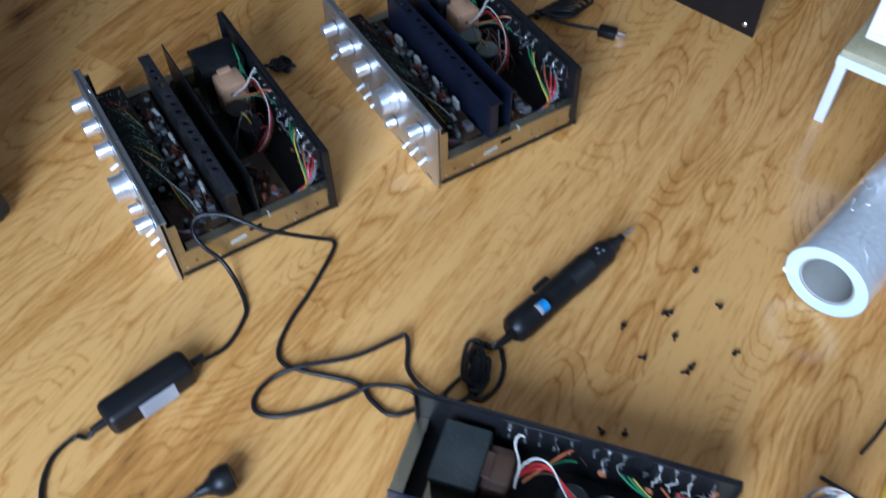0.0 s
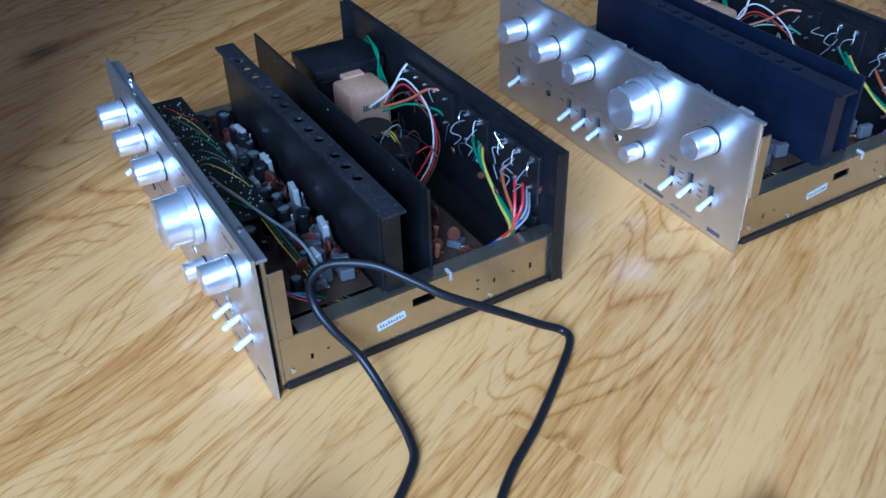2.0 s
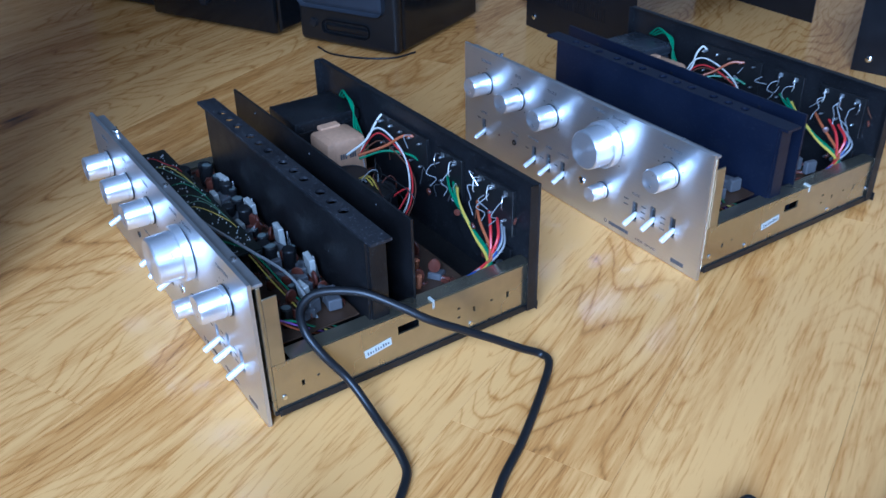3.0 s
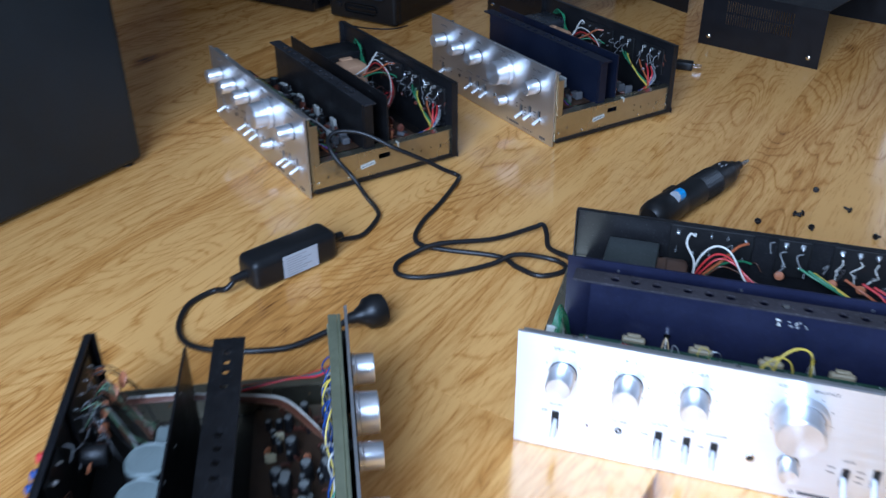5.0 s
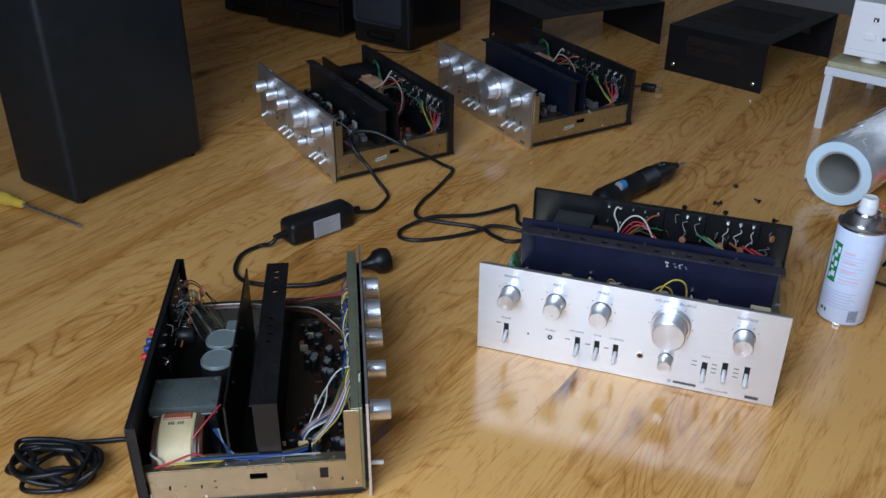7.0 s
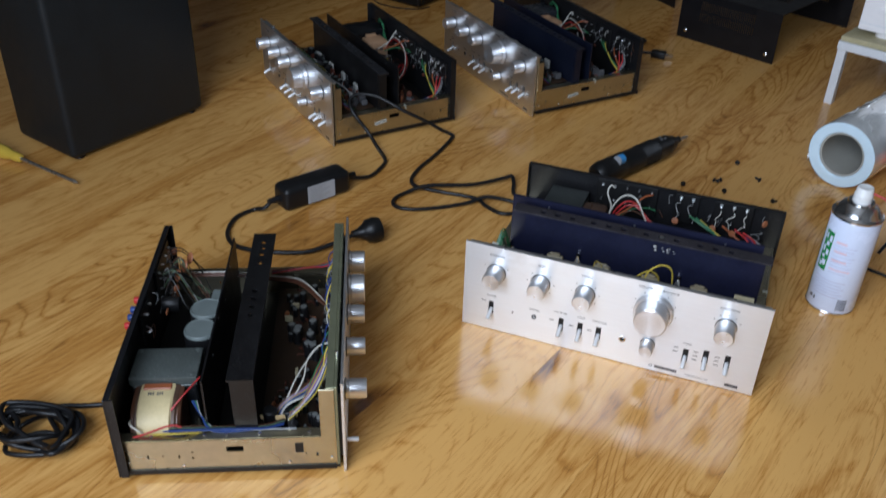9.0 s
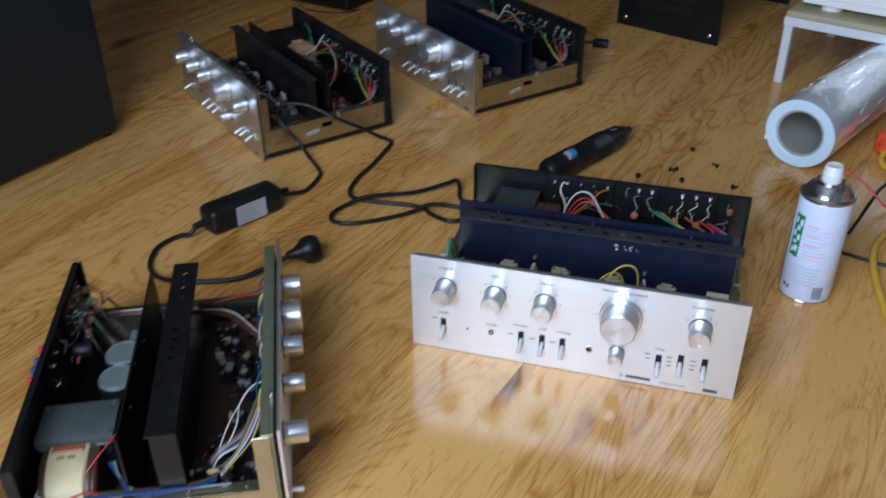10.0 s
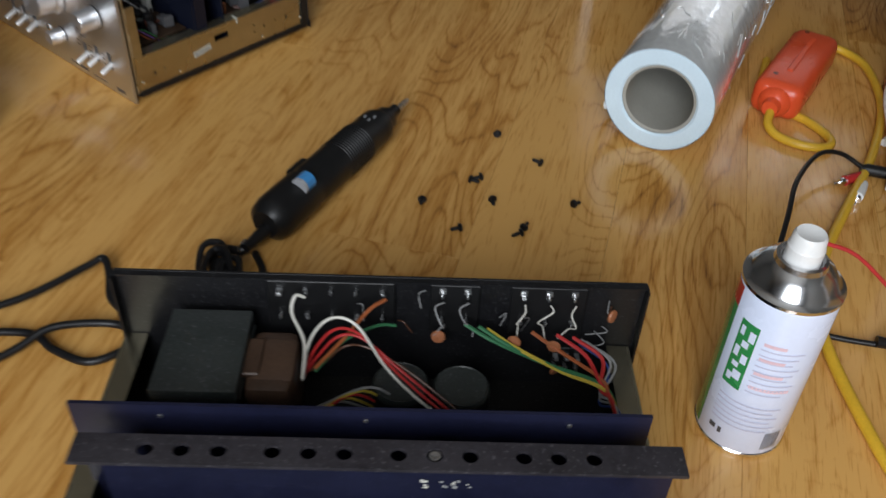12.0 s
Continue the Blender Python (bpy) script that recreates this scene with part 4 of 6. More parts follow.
    for k in range(16 if variant == "d" else 9):
        px, pz = R.uniform(0.135, 0.362), R.uniform(0.072, 0.108)
        if variant == "d" and px < 0.17:
            continue
        wire(a, R.choice((TINNED, W_GREY, W_GREY, W_BROWN)), [(px, AD - 0.009, pz), (px + R.uniform(-0.006, 0.006), AD - R.uniform(0.012, 0.020), pz + R.uniform(-0.004, 0.008)), (px + R.uniform(-0.012, 0.012), AD - R.uniform(0.009, 0.016), pz - R.uniform(0.004, 0.016))], 0.0005, "tag_lead", n=4)
    for px, py, pz in ((0.243, 0.258, 0.074), (0.296, 0.252, 0.077), (0.326, 0.250, 0.077), (0.366, 0.262, 0.096), (0.328, 0.258, 0.046)):
        again(disc, pose(px if early else px - 0.010, py + AD - 0.280, pz - 0.009, R.uniform(-20, 20), R.uniform(-20, 20), R.uniform(-50, 50)) @ (Matrix.Diagonal((0.75, 1.4, 0.75, 1)) if early else Matrix.Diagonal((1.15, 1.6, 1.15, 1))), a)
    part("terminal_board", box(0.318, 0.350, AD - 0.0075, AD - 0.0032, 0.030, 0.052, 0.0006), BLACKPL, a, "black socket strip")
    for k in range(6):
        again(tag, pose(0.322 + 0.008 * (k % 3), AD - 0.0075, 0.036 + 0.010 * (k // 3), 0, R.choice((0, 45)), 0), a)
    if variant != "d":
        fan = (W_WHITE, W_RED, W_BROWN) if early else (W_WHITE, W_RED, W_RED, W_BROWN)
        for k, mt in enumerate(fan):
            hgt = 0.112 - 0.006 * k + R.uniform(-0.003, 0.003)
            if early:
                wire(a, mt, [(0.128, 0.236, 0.066), (0.136 + 0.003 * k, 0.252, hgt - 0.016), (0.160 + 0.005 * k, 0.256 - 0.002 * k, hgt - 0.012), (0.200 + 0.006 * k, 0.252, hgt - 0.026), (0.232 + 0.004 * k, 0.232, 0.060), (0.240 + 0.004 * k, 0.200, 0.034), (0.250, 0.172, 0.020)], 0.0009 if k < 2 else 0.0007)
            else:
                wire(a, mt, [(0.140, 0.232 + 0.002 * k, 0.060), (0.146 + 0.003 * k, 0.238, hgt - 0.020), (0.160 + 0.003 * k, 0.244 - 0.002 * k, hgt - 0.004), (0.178 + 0.002 * k, 0.240, hgt - 0.006), (0.198 + 0.004 * k, 0.226, 0.082), (0.222 + 0.006 * k, 0.206, 0.071), (0.25 + 0.004 * k, 0.19, 0.060)], 0.0011 if k < 3 else 0.0008)
        if early:
            for k in range(12):
                px, py = R.uniform(0.125, 0.21), R.uniform(0.22, 0.25)
                wire(a, R.choice((W_BROWN, RESBRN, W_RED, BLACKPL, W_GREY, BLACKPL)), [(px, py, 0.03), (px + R.uniform(-0.02, 0.02), py + R.uniform(-0.01, 0.012), R.uniform(0.055, 0.085)), (px + R.uniform(-0.01, 0.05), py + R.uniform(-0.02, 0.01), R.uniform(0.05, 0.075)), (px + R.uniform(0.0, 0.06), py - R.uniform(0.0, 0.05), 0.025)], R.choice((0.0006, 0.0009)))
            for k in range(3):
                wire(a, W_GREEN, [(0.050 + 0.004 * k, 0.262, 0.104), (0.070 + 0.004 * k, 0.256, 0.117 - 0.002 * k), (0.092 + 0.003 * k, 0.252, 0.110), (0.105, 0.254 - 0.003 * k, 0.085), (0.118, 0.256, 0.070 - 0.004 * k)], 0.0011)
        wire(a, W_WHITE, [(0.143, 0.215, 0.080), (0.142, 0.240, 0.090), (0.132, 0.258, 0.100), (0.134, 0.266, 0.109), (0.140, 0.268, 0.106)], 0.0012)
        wire(a, W_ORANGE, [(0.150, 0.225, 0.080), (0.170, 0.245, 0.092), (0.185, 0.258, 0.105), (0.196, 0.268, 0.106)], 0.0014)
        wire(a, W_GREEN, [(0.150, 0.226, 0.076), (0.168, 0.246, 0.086), (0.190, 0.262, 0.086), (0.203, 0.267, 0.082)], 0.0012)
        for k in range(5):
            wire(a, R.choice((W_BROWN, W_RED, W_GREY, W_YELLOW)), [(0.150, 0.20 + 0.004 * k, 0.050), (0.165 + 0.006 * k, 0.215, 0.058 + 0.004 * k), (0.19 + 0.006 * k, 0.222, 0.042), (0.21, 0.235, 0.03)], 0.0010)
        for k, mt in enumerate((W_GREEN, W_GREEN, W_YELLOW, W_ORANGE, W_RED, W_RED, W_GREY, W_GREY, W_BLUE)):
            x0 = (0.252, 0.262, 0.268, 0.300, 0.318, 0.330, 0.336, 0.340, 0.335)[k]
            wire(a, mt, [(x0, 0.266, 0.086 - 0.002 * k), (x0 + 0.02, 0.256 - 0.001 * k, 0.080 - 0.002 * k), (min(x0 + 0.055, 0.350), 0.250 - 0.002 * k, 0.066 - 0.003 * k), (0.352 + 0.001 * k, 0.242 - 0.003 * k, 0.052), (0.360, 0.215 - 0.004 * k, 0.046), (0.358, 0.185 - 0.006 * k, 0.036)], 0.0015 if k < 6 else 0.0010)
        if not early:
            for k in range(16):
                px, pz = 0.2225 + R.uniform(0, 0.003) if k < 6 else R.uniform(0.232, 0.252), R.uniform(0.110, 0.1165)
                part("chalk_mark", box(px, px + R.uniform(0.0010, 0.0028), 0.1082, 0.1084, pz, pz + R.uniform(0.0008, 0.0026)), R.choice((W_GREY, W_WHITE)), heat, "rubbed white mark")
            for k in range(34):
                s = R.uniform(0.7, 1.3)
                again(R.choice((res, res, disc, ecap)), pose(R.uniform(0.04, 0.255), R.uniform(0.030, 0.054), 0.0815, 0, 0, R.uniform(0, 180)) @ Matrix.Diagonal((s, s, s, 1)), a)
            for px in (0.096, 0.161, 0.226, 0.290):
                pw = part("power_transistor", box(px - 0.0115, px + 0.0115, 0.0975, 0.1045, 0.050, 0.0735, 0.0016, box(px - 0.007, px + 0.007, 0.0985, 0.1035, 0.0733, 0.0770, 0.0010)), MICA, a, "beige moulded power transistor")
                part("notch", box(px - 0.0030, px + 0.0030, 0.0965, 0.0974, 0.052, 0.0640), BLACKPL, pw)
                for dx in (-0.006, 0.0, 0.006):
                    part("lead", box(px + dx - 0.0006, px + dx + 0.0006, 0.0985, 0.0995, 0.028, 0.050), TINNED, pw)
            for px in (0.127, 0.262):
                part("fixing_screw", lathe([(0, -0.002), (0.0030, -0.002), (0.0030, 0.004), (0.0016, 0.0045), (0, 0.0045)], 10), CHROME, heat, "bright fixing screw", pose(px, 0.1075, 0.080, 90, 0, 0), True)
                for dx in (-0.004, 0.0, 0.004):
                    wire(a, R.choice((TINNED, TAPE, W_WHITE)), [(px, 0.104, 0.078), (px + dx * 0.6, 0.101, 0.072), (px + dx, 0.096, 0.062), (px + dx * 1.4, 0.088, 0.045)], 0.0006, "transistor_lead", n=4)
            for k in range(8):
                wire(a, W_GREEN if k < 6 else W_DULL, [(0.026 + 0.002 * (k % 4), 0.112 - 0.002 * k, 0.060), (0.022 + 0.002 * (k % 4), 0.100 - 0.002 * k, 0.098 - 0.002 * k), (0.018 + 0.0015 * k, 0.086 - 0.002 * k, 0.088), (0.014 + 0.0015 * k, 0.074, 0.060), (0.016 + 0.001 * k, 0.070, 0.03)], 0.0009)
            part("cable_tie", box(0.012, 0.030, 0.078, 0.081, 0.074, 0.086, 0.001), OFFWHT, a, "white cable tie")
            part("paper_tag", box(0.333, 0.356, 0.0140, 0.0260, 0.1155, 0.1240), BEIGE, a, "cream tag behind the front plate")
            wire(a, W_YELLOW, [(0.206, 0.046, 0.082), (0.212, 0.052, 0.098), (0.226, 0.058, 0.109), (0.238, 0.062, 0.102), (0.243, 0.066, 0.080)], 0.0010, label="yellow wire loop")
            wire(a, W_YELLOW, [(0.222, 0.050, 0.082), (0.226, 0.055, 0.108), (0.240, 0.062, 0.119), (0.254, 0.066, 0.112), (0.258, 0.070, 0.080)], 0.0011, label="yellow wire loop")
            for k in range(16):
                px = R.uniform(0.06, 0.25)
                py, top = R.uniform(0.040, 0.060), R.uniform(0.094, 0.106)
                wire(a, R.choice((W_GREEN, W_BROWN, TINNED, W_YELLOW, W_GREY, W_RED)), [(px, py, 0.080), (px + R.uniform(-0.003, 0.003), py + 0.002, top), (px + R.uniform(0.004, 0.012), py + 0.004, top - R.uniform(0, 0.006)), (px + R.uniform(0.006, 0.016), py + 0.006, 0.081)], 0.0005, n=4)
            for k in range(7):
                wire(a, W_GREEN, [(0.030 + 0.003 * k, 0.030, 0.074), (0.016 + 0.002 * k, 0.044 + 0.004 * k, 0.066 - 0.003 * k), (0.012 + 0.002 * k, 0.075 + 0.004 * k, 0.056), (0.022 + 0.002 * k, 0.098, 0.040)], 0.0008)
        # small rear board
        zr = 0.020 if early else 0.0
        part("rear_board", box(0.245 if early else 0.285, 0.360, 0.160, 0.210, 0.024 + zr, 0.0256 + zr), PCB, a, "small brown circuit board")
        for k in range(20 if early else 9):
            again(R.choice((res, res, disc, film)) if early else res, pose(R.uniform(0.255 if early else 0.292, 0.352), R.uniform(0.165, 0.205), 0.0256 + zr, R.choice((0, 80)), 0, R.uniform(0, 90)) @ Matrix.Diagonal((1.3, 1.6, 1.6, 1)), a)
        again(ecap, pose(0.300, 0.172, 0.0256 + zr) @ Matrix.Diagonal((1.1, 1.1, 1.4, 1)), a)
        for k in range(3):
            part("resistor_stick", lathe([(0, 0), (0.0024, 0.001), (0.0024, 0.014), (0, 0.015)], 10), CERAMIC, a, "", pose(0.30 + 0.022 * k, 0.168 + 0.012 * (k % 2), 0.0256 + zr, 0, 10, 0), True)
    else:
        for k in range(16):
            px = R.uniform(0.25, 0.35)
            mt = R.choice((W_BROWN, BLACKPL, BLACKPL, BLACKPL, W_DULL, W_BROWN, W_GREY))
            wire(a, mt, [(px, AD - 0.012, R.uniform(0.06, 0.105)), (px + R.uniform(-0.01, 0.01), AD - 0.03, 0.100), (px + R.uniform(-0.02, 0.02), AD - 0.05, 0.07), (px + R.uniform(-0.03, 0.01), AD - 0.07, 0.05)], 0.0008)
        for px, py in ((0.315, 0.245), (0.29, 0.250), (0.335, 0.24)):
            again(disc, pose(px, py, 0.078, 30, 20, 40) @ Matrix.Diagonal((2.0, 1.6, 2.0, 1)), a)
        part("relay_can", lathe([(0, 0), (0.010, 0), (0.0105, 0.002), (0.0105, 0.022), (0.009, 0.024), (0, 0.0242)], 20), BLACKPL, a, "black round socket", pose(0.250, 0.262, 0.075, 90, 0, 0), True)
        part("grey_box", box(0.252, 0.280, 0.174, 0.196, 0.010, 0.078, 0.002), CAPGRY, a, "grey metal box")
        for px, mt in ((0.165, W_RED), (0.183, W_BLUE), (0.200, W_BLUE), (0.222, W_RED)):
            part("terminal_post", lathe([(0, 0), (0.0048, 0), (0.0048, 0.012), (0.0040, 0.0135), (0, 0.0135)], 14), mt, a, "coloured speaker terminal", pose(px, AD, 0.100, -90, 0, 0), True)
        for k in range(6):
            part("terminal_pin", box(0.0265 + 0.003 * k, 0.0277 + 0.003 * k, 0.070 - 0.001 * k, 0.0712 - 0.001 * k, 0.030, 0.062), TINNED, a, "tinned wrap pin")
        for py in (0.044, 0.105, 0.145, 0.172, 0.236):
            part("screw", lathe([(0, 0), (0.0030, 0), (0.0024, 0.0014), (0, 0.0018)], 10), CHROME, a, "bright screw", pose(0.0125, py, 0.0522), True)
        for k, mt in enumerate((W_YELLOW, W_BLUE, W_WHITE, W_VIOLET, W_YELLOW, W_BLUE, W_ORANGE, W_GREEN)):
            wire(a, mt, [(0.028 + 0.002 * k, 0.070, 0.058), (0.040 + 0.002 * k, 0.054, 0.066), (0.060 + 0.004 * k, 0.036, 0.074 + 0.002 * k), (0.090 + 0.006 * k, 0.022, 0.092)], 0.0009)
        for k, mt in enumerate((W_BLUE, W_BLUE, BLACKPL, W_DULL, BLACKPL, W_BROWN)):
            wire(a, mt, [(0.024, 0.250 - 0.004 * k, 0.050), (0.0160 + 0.0015 * k, 0.205, 0.0560), (0.0150 + 0.0015 * k, 0.150, 0.0575 - 0.0004 * k), (0.0155 + 0.0013 * k, 0.100, 0.0565), (0.024 + 0.002 * k, 0.076, 0.055)], 0.0010)
        part("rail_hole", box(0.0028, 0.0034, 0.052, 0.062, 0.030, 0.044), BLACKPL, a)
    part("stand_screw", lathe([(0, 0), (0.0018, 0), (0.0014, 0.0062), (0.0024, 0.0062), (0.0020, 0.0076), (0, 0.008)], 10), CHROME, a, "", pose(0.06, 0.0092, AH - 0.006))
    return a


SHALLOW = Matrix.Diagonal((1.0, 0.957, 1.0, 1))
amp_c = amplifier(pose(0.2285, 0.5745, 0, 0, 0, -6.9) @ Matrix.Diagonal((1.024, 1.0, 1.03, 1)), "open silver-front stereo amplifier with violet-blue heat sink plates", PURPLE, WORNEDGE, IRONGRN, COPPER, IRONGRN, 3, AD=0.286, back_top=0.113, bx=(0.005, 0.3805))
amp_b = amplifier(pose(-0.0475, 1.5555, 0, 0, 0, -47.8) @ SHALLOW, "open silver-front stereo amplifier with dark blue heat sink", NAVY, NAVY, IRONMID, PEACH, CAPGRY, 2, early=True, AD=0.279, back_top=0.126, bx=(0.004, 0.379))
amp_a = amplifier(pose(-0.388, 1.306, 0, 0, 0, -46.9) @ SHALLOW, "open silver-front stereo amplifier with black heat sink under a draped cord", SATIN, FLANGE_BLACK, IRONBLK, PEACH, CAPBLK, 1, early=True, AD=0.273, back_top=0.1295, bx=(-0.004, 0.381))
amp_d = amplifier(pose(0.167, 0.270, 0, 0, 0, 108.4) @ Matrix.Diagonal((0.893, 0.893, 1.0, 1)), "open amplifier seen from its transformer side with cream-wrapped coil", SATIN, SATIN, IRONGREY, CREAM, CAPGRY, 4, sub=OLIVE, variant="d", AD=0.278)

# ---- things on the floor ----
def cord(name, label, category, pts, r, mt, parent=None):
    """A cable through points of the room; a part where it belongs to a thing."""
    if parent is not None:
        back = parent.matrix_basis.inverted()
        return part(name, tube([back @ Vector(p) for p in pts], r, 10, 8), mt, parent, label, None, True)
    return tagged(part(name, tube(pts, r, 10, 8), mt, None, label, None, True), category=category)


Z = 0.0045
adapter = thing("power_adapter", "black plastic power brick with a white rating label on the floor", "power adapter", pose(-0.094, 0.838, 0, 0, 0, 52.3))
part("body", box(-0.064, 0.064, -0.022, 0.022, 0.0, 0.043, 0.011, seg=4), BLACKPL, adapter, "rounded black case", None, True)
part("label_plate", box(-0.022, 0.030, -0.0226, -0.0218, 0.006, 0.037), STICKER, adapter, "white printed label")
bm = bmesh.new()
for k in range(8):
    box(-0.018, 0.006 + 0.007 * (k % 3), -0.02285, -0.0225, 0.0085 + k * 0.0034, 0.0096 + k * 0.0034, 0, bm)
part("label_print", bm, W_GREY, adapter, "rows of small grey print")
part("strain_relief", lathe([(0, 0), (0.0065, 0), (0.0048, 0.022), (0, 0.022)], 14, None, pose(0.062, 0, 0.02, 0, 90, 0)), RUBBER, adapter, "", None, True)
part("strain_relief", lathe([(0, 0), (0.0065, 0), (0.0048, 0.022), (0, 0.022)], 14, None, pose(-0.062, 0, 0.02, 0, -90, 0)), RUBBER, adapter, "", None, True)
cord("mains_cord", "thick black mains cord lying on the floor", "cable",
     [(-0.143, 0.775, 0.018), (-0.152, 0.766, 0.010), (-0.171, 0.765, Z), (-0.187, 0.731, Z), (-0.178, 0.685, Z), (-0.150, 0.657, Z), (-0.101, 0.655, Z), (-0.043, 0.671, Z), (-0.007, 0.697, 0.010), (0.020, 0.720, 0.018)], 0.0036, RUBBER, adapter)
part("plug", lathe([(0, 0), (0.006, 0), (0.0075, 0.010), (0.0125, 0.019), (0.0185, 0.025), (0.0205, 0.036), (0.0180, 0.046), (0.008, 0.050), (0, 0.050)], 24, None, pose(0.018, 0.718, 0.019, 0, 0, 40) @ pose(0, 0, 0, 0, 90, 0)),
     BLACKPL, adapter, "round black mains plug", adapter.matrix_basis.inverted(), True)
tool = thing("electric_screwdriver", "black inline electric screwdriver with a blue label lying on the floor", "screwdriver", pose(0.362, 1.016, 0.0225, 0, 0, 55.0))
part("body", lathe([(0, 0), (0.014, 0), (0.0205, 0.006), (0.0225, 0.016), (0.0225, 0.060), (0.0205, 0.066), (0.0212, 0.072), (0.0212, 0.165), (0.0200, 0.168), (0.0200, 0.190), (0.0190, 0.200), (0.0150, 0.208), (0, 0.208)], 28, None, pose(0, 0, 0, 0, 90, 0)), BLACKPL, tool, "ribbed black housing", None, True)
part("nose", lathe([(0, 0.206), (0.0150, 0.206), (0.0130, 0.218), (0.0070, 0.228), (0.0065, 0.238), (0, 0.238)], 20, None, pose(0, 0, 0, 0, 90, 0)), RUBBER, tool, "", None, True)
part("bit", lathe([(0, 0.236), (0.0032, 0.236), (0.0032, 0.258), (0.0018, 0.266), (0, 0.268)], 8, None, pose(0, 0, -0.002, 0, 90, 0)), TINNED, tool, "steel driver bit")
part("lever", box(0.074, 0.104, 0.013, 0.031, -0.006, 0.006, 0.004, seg=2), BLACKPL, tool, "black trigger lever")
part("label_strip", tube([(0.046, -0.010, 0.0206), (0.052, -0.010, 0.0206), (0.058, -0.010, 0.0206)], 0.0088, 10, 2, None, 1.0), BLUELAB, tool, "blue and white label")
part("label_strip", tube([(0.0430, -0.010, 0.0203), (0.0445, -0.010, 0.0204), (0.0460, -0.010, 0.0205)], 0.0088, 10, 2), STICKER, tool, "white label edge")
for k in range(12):
    part("rib", lathe([(0.0205, 0.118 + k * 0.0036), (0.0219, 0.1190 + k * 0.0036), (0.0205, 0.1200 + k * 0.0036)], 24, None, pose(0, 0, 0, 0, 90, 0)), BLACKPL, tool)
for k, (lx, ly) in enumerate(((0.176, -0.004), (0.184, -0.006), (0.180, 0.003))):
    part("mark", box(lx, lx + 0.004, ly, ly + 0.0015, 0.0195, 0.0204), STICKER, tool)
part("strain_relief", lathe([(0, -0.03), (0.004, -0.03), (0.0075, 0.004), (0, 0.004)], 14, None, pose(0, 0, -0.006, 0, 90, 0)), RUBBER, tool, "", None, True)
cord("tool_cord", "long black screwdriver cord looping over the floor and an amplifier", "cable",
     [(-0.050, 0.892, 0.018), (-0.040, 0.906, 0.012), (-0.022, 0.935, Z), (-0.014, 0.983, Z), (-0.021, 1.007, Z), (-0.046, 1.040, 0.008), (-0.070, 1.058, 0.028), (-0.090, 1.060, 0.050), (-0.104, 1.066, 0.066), (-0.111, 1.080, 0.076), (-0.100, 1.092, 0.084),
      (-0.069, 1.100, 0.082), (-0.040, 1.100, 0.072), (-0.015, 1.101, 0.060), (0.010, 1.110, 0.046), (0.033, 1.121, 0.031), (0.054, 1.134, 0.014), (0.070, 1.141, Z), (0.078, 1.130, Z), (0.074, 1.093, Z), (0.064, 1.038, Z), (0.052, 0.990, Z), (0.049, 0.945, Z), (0.062, 0.922, Z), (0.097, 0.915, Z), (0.169, 0.910, Z), (0.195, 0.889, Z),
      (0.225, 0.873, Z), (0.252, 0.885, Z), (0.257, 0.902, Z), (0.236, 0.914, 0.006), (0.192, 0.907, 0.012), (0.163, 0.888, 0.006), (0.116, 0.859, Z), (0.075, 0.842, Z), (0.048, 0.846, Z), (0.041, 0.867, Z),
      (0.053, 0.893, Z), (0.087, 0.916, 0.012), (0.156, 0.948, 0.008), (0.205, 0.984, 0.010), (0.219, 0.992, 0.012), (0.226, 0.975, 0.008), (0.232, 0.945, Z), (0.256, 0.918, 0.010), (0.293, 0.905, Z), (0.318, 0.915, Z), (0.325, 0.945, 0.010), (0.316, 0.985, 0.014)], 0.0034, RUBBER, tool)
cord("tool_strap", "black strap and metal clip at the tool's tail", "strap", [(0.352, 1.004, 0.016), (0.340, 0.996, 0.010), (0.326, 1.000, 0.008), (0.316, 0.992, 0.012), (0.318, 0.965, 0.012)], 0.0048, RUBBER, tool)
RB = random.Random(5)
TI = tool.matrix_basis.inverted()
for k in range(5):
    c = Vector((0.316 + 0.004 * k, 0.966 - 0.006 * k, 0.012 + 0.004 * (k % 3)))
    ring = [c + Vector((0.012 * math.cos(i * 1.047) + RB.uniform(-0.002, 0.002), 0.030 * math.sin(i * 1.047) + RB.uniform(-0.003, 0.003), RB.uniform(0, 0.010))) for i in range(7)]
    part("cord_loop", tube(ring, 0.0032, 8, 6), RUBBER, tool, "", TI, True)
part("cord_loop", tube([(0.352, 0.998, Z), (0.360, 0.970, Z), (0.356, 0.940, Z), (0.340, 0.918, Z), (0.322, 0.918, Z)], 0.0034, 8, 6), RUBBER, tool, "", TI, True)
part("cord_loop", tube([(0.306, 0.945, Z), (0.290, 0.920, Z), (0.285, 0.900, Z), (0.300, 0.885, Z), (0.325, 0.885, Z)], 0.0034, 8, 6), RUBBER, tool, "", TI, True)
part("clip", tube([(0.350, 1.003, 0.012), (0.344, 0.998, 0.020), (0.338, 0.993, 0.012), (0.344, 0.996, 0.006), (0.350, 1.003, 0.012)], 0.0012, 6, 6), CHROME, tool, "small metal clip", TI, True)

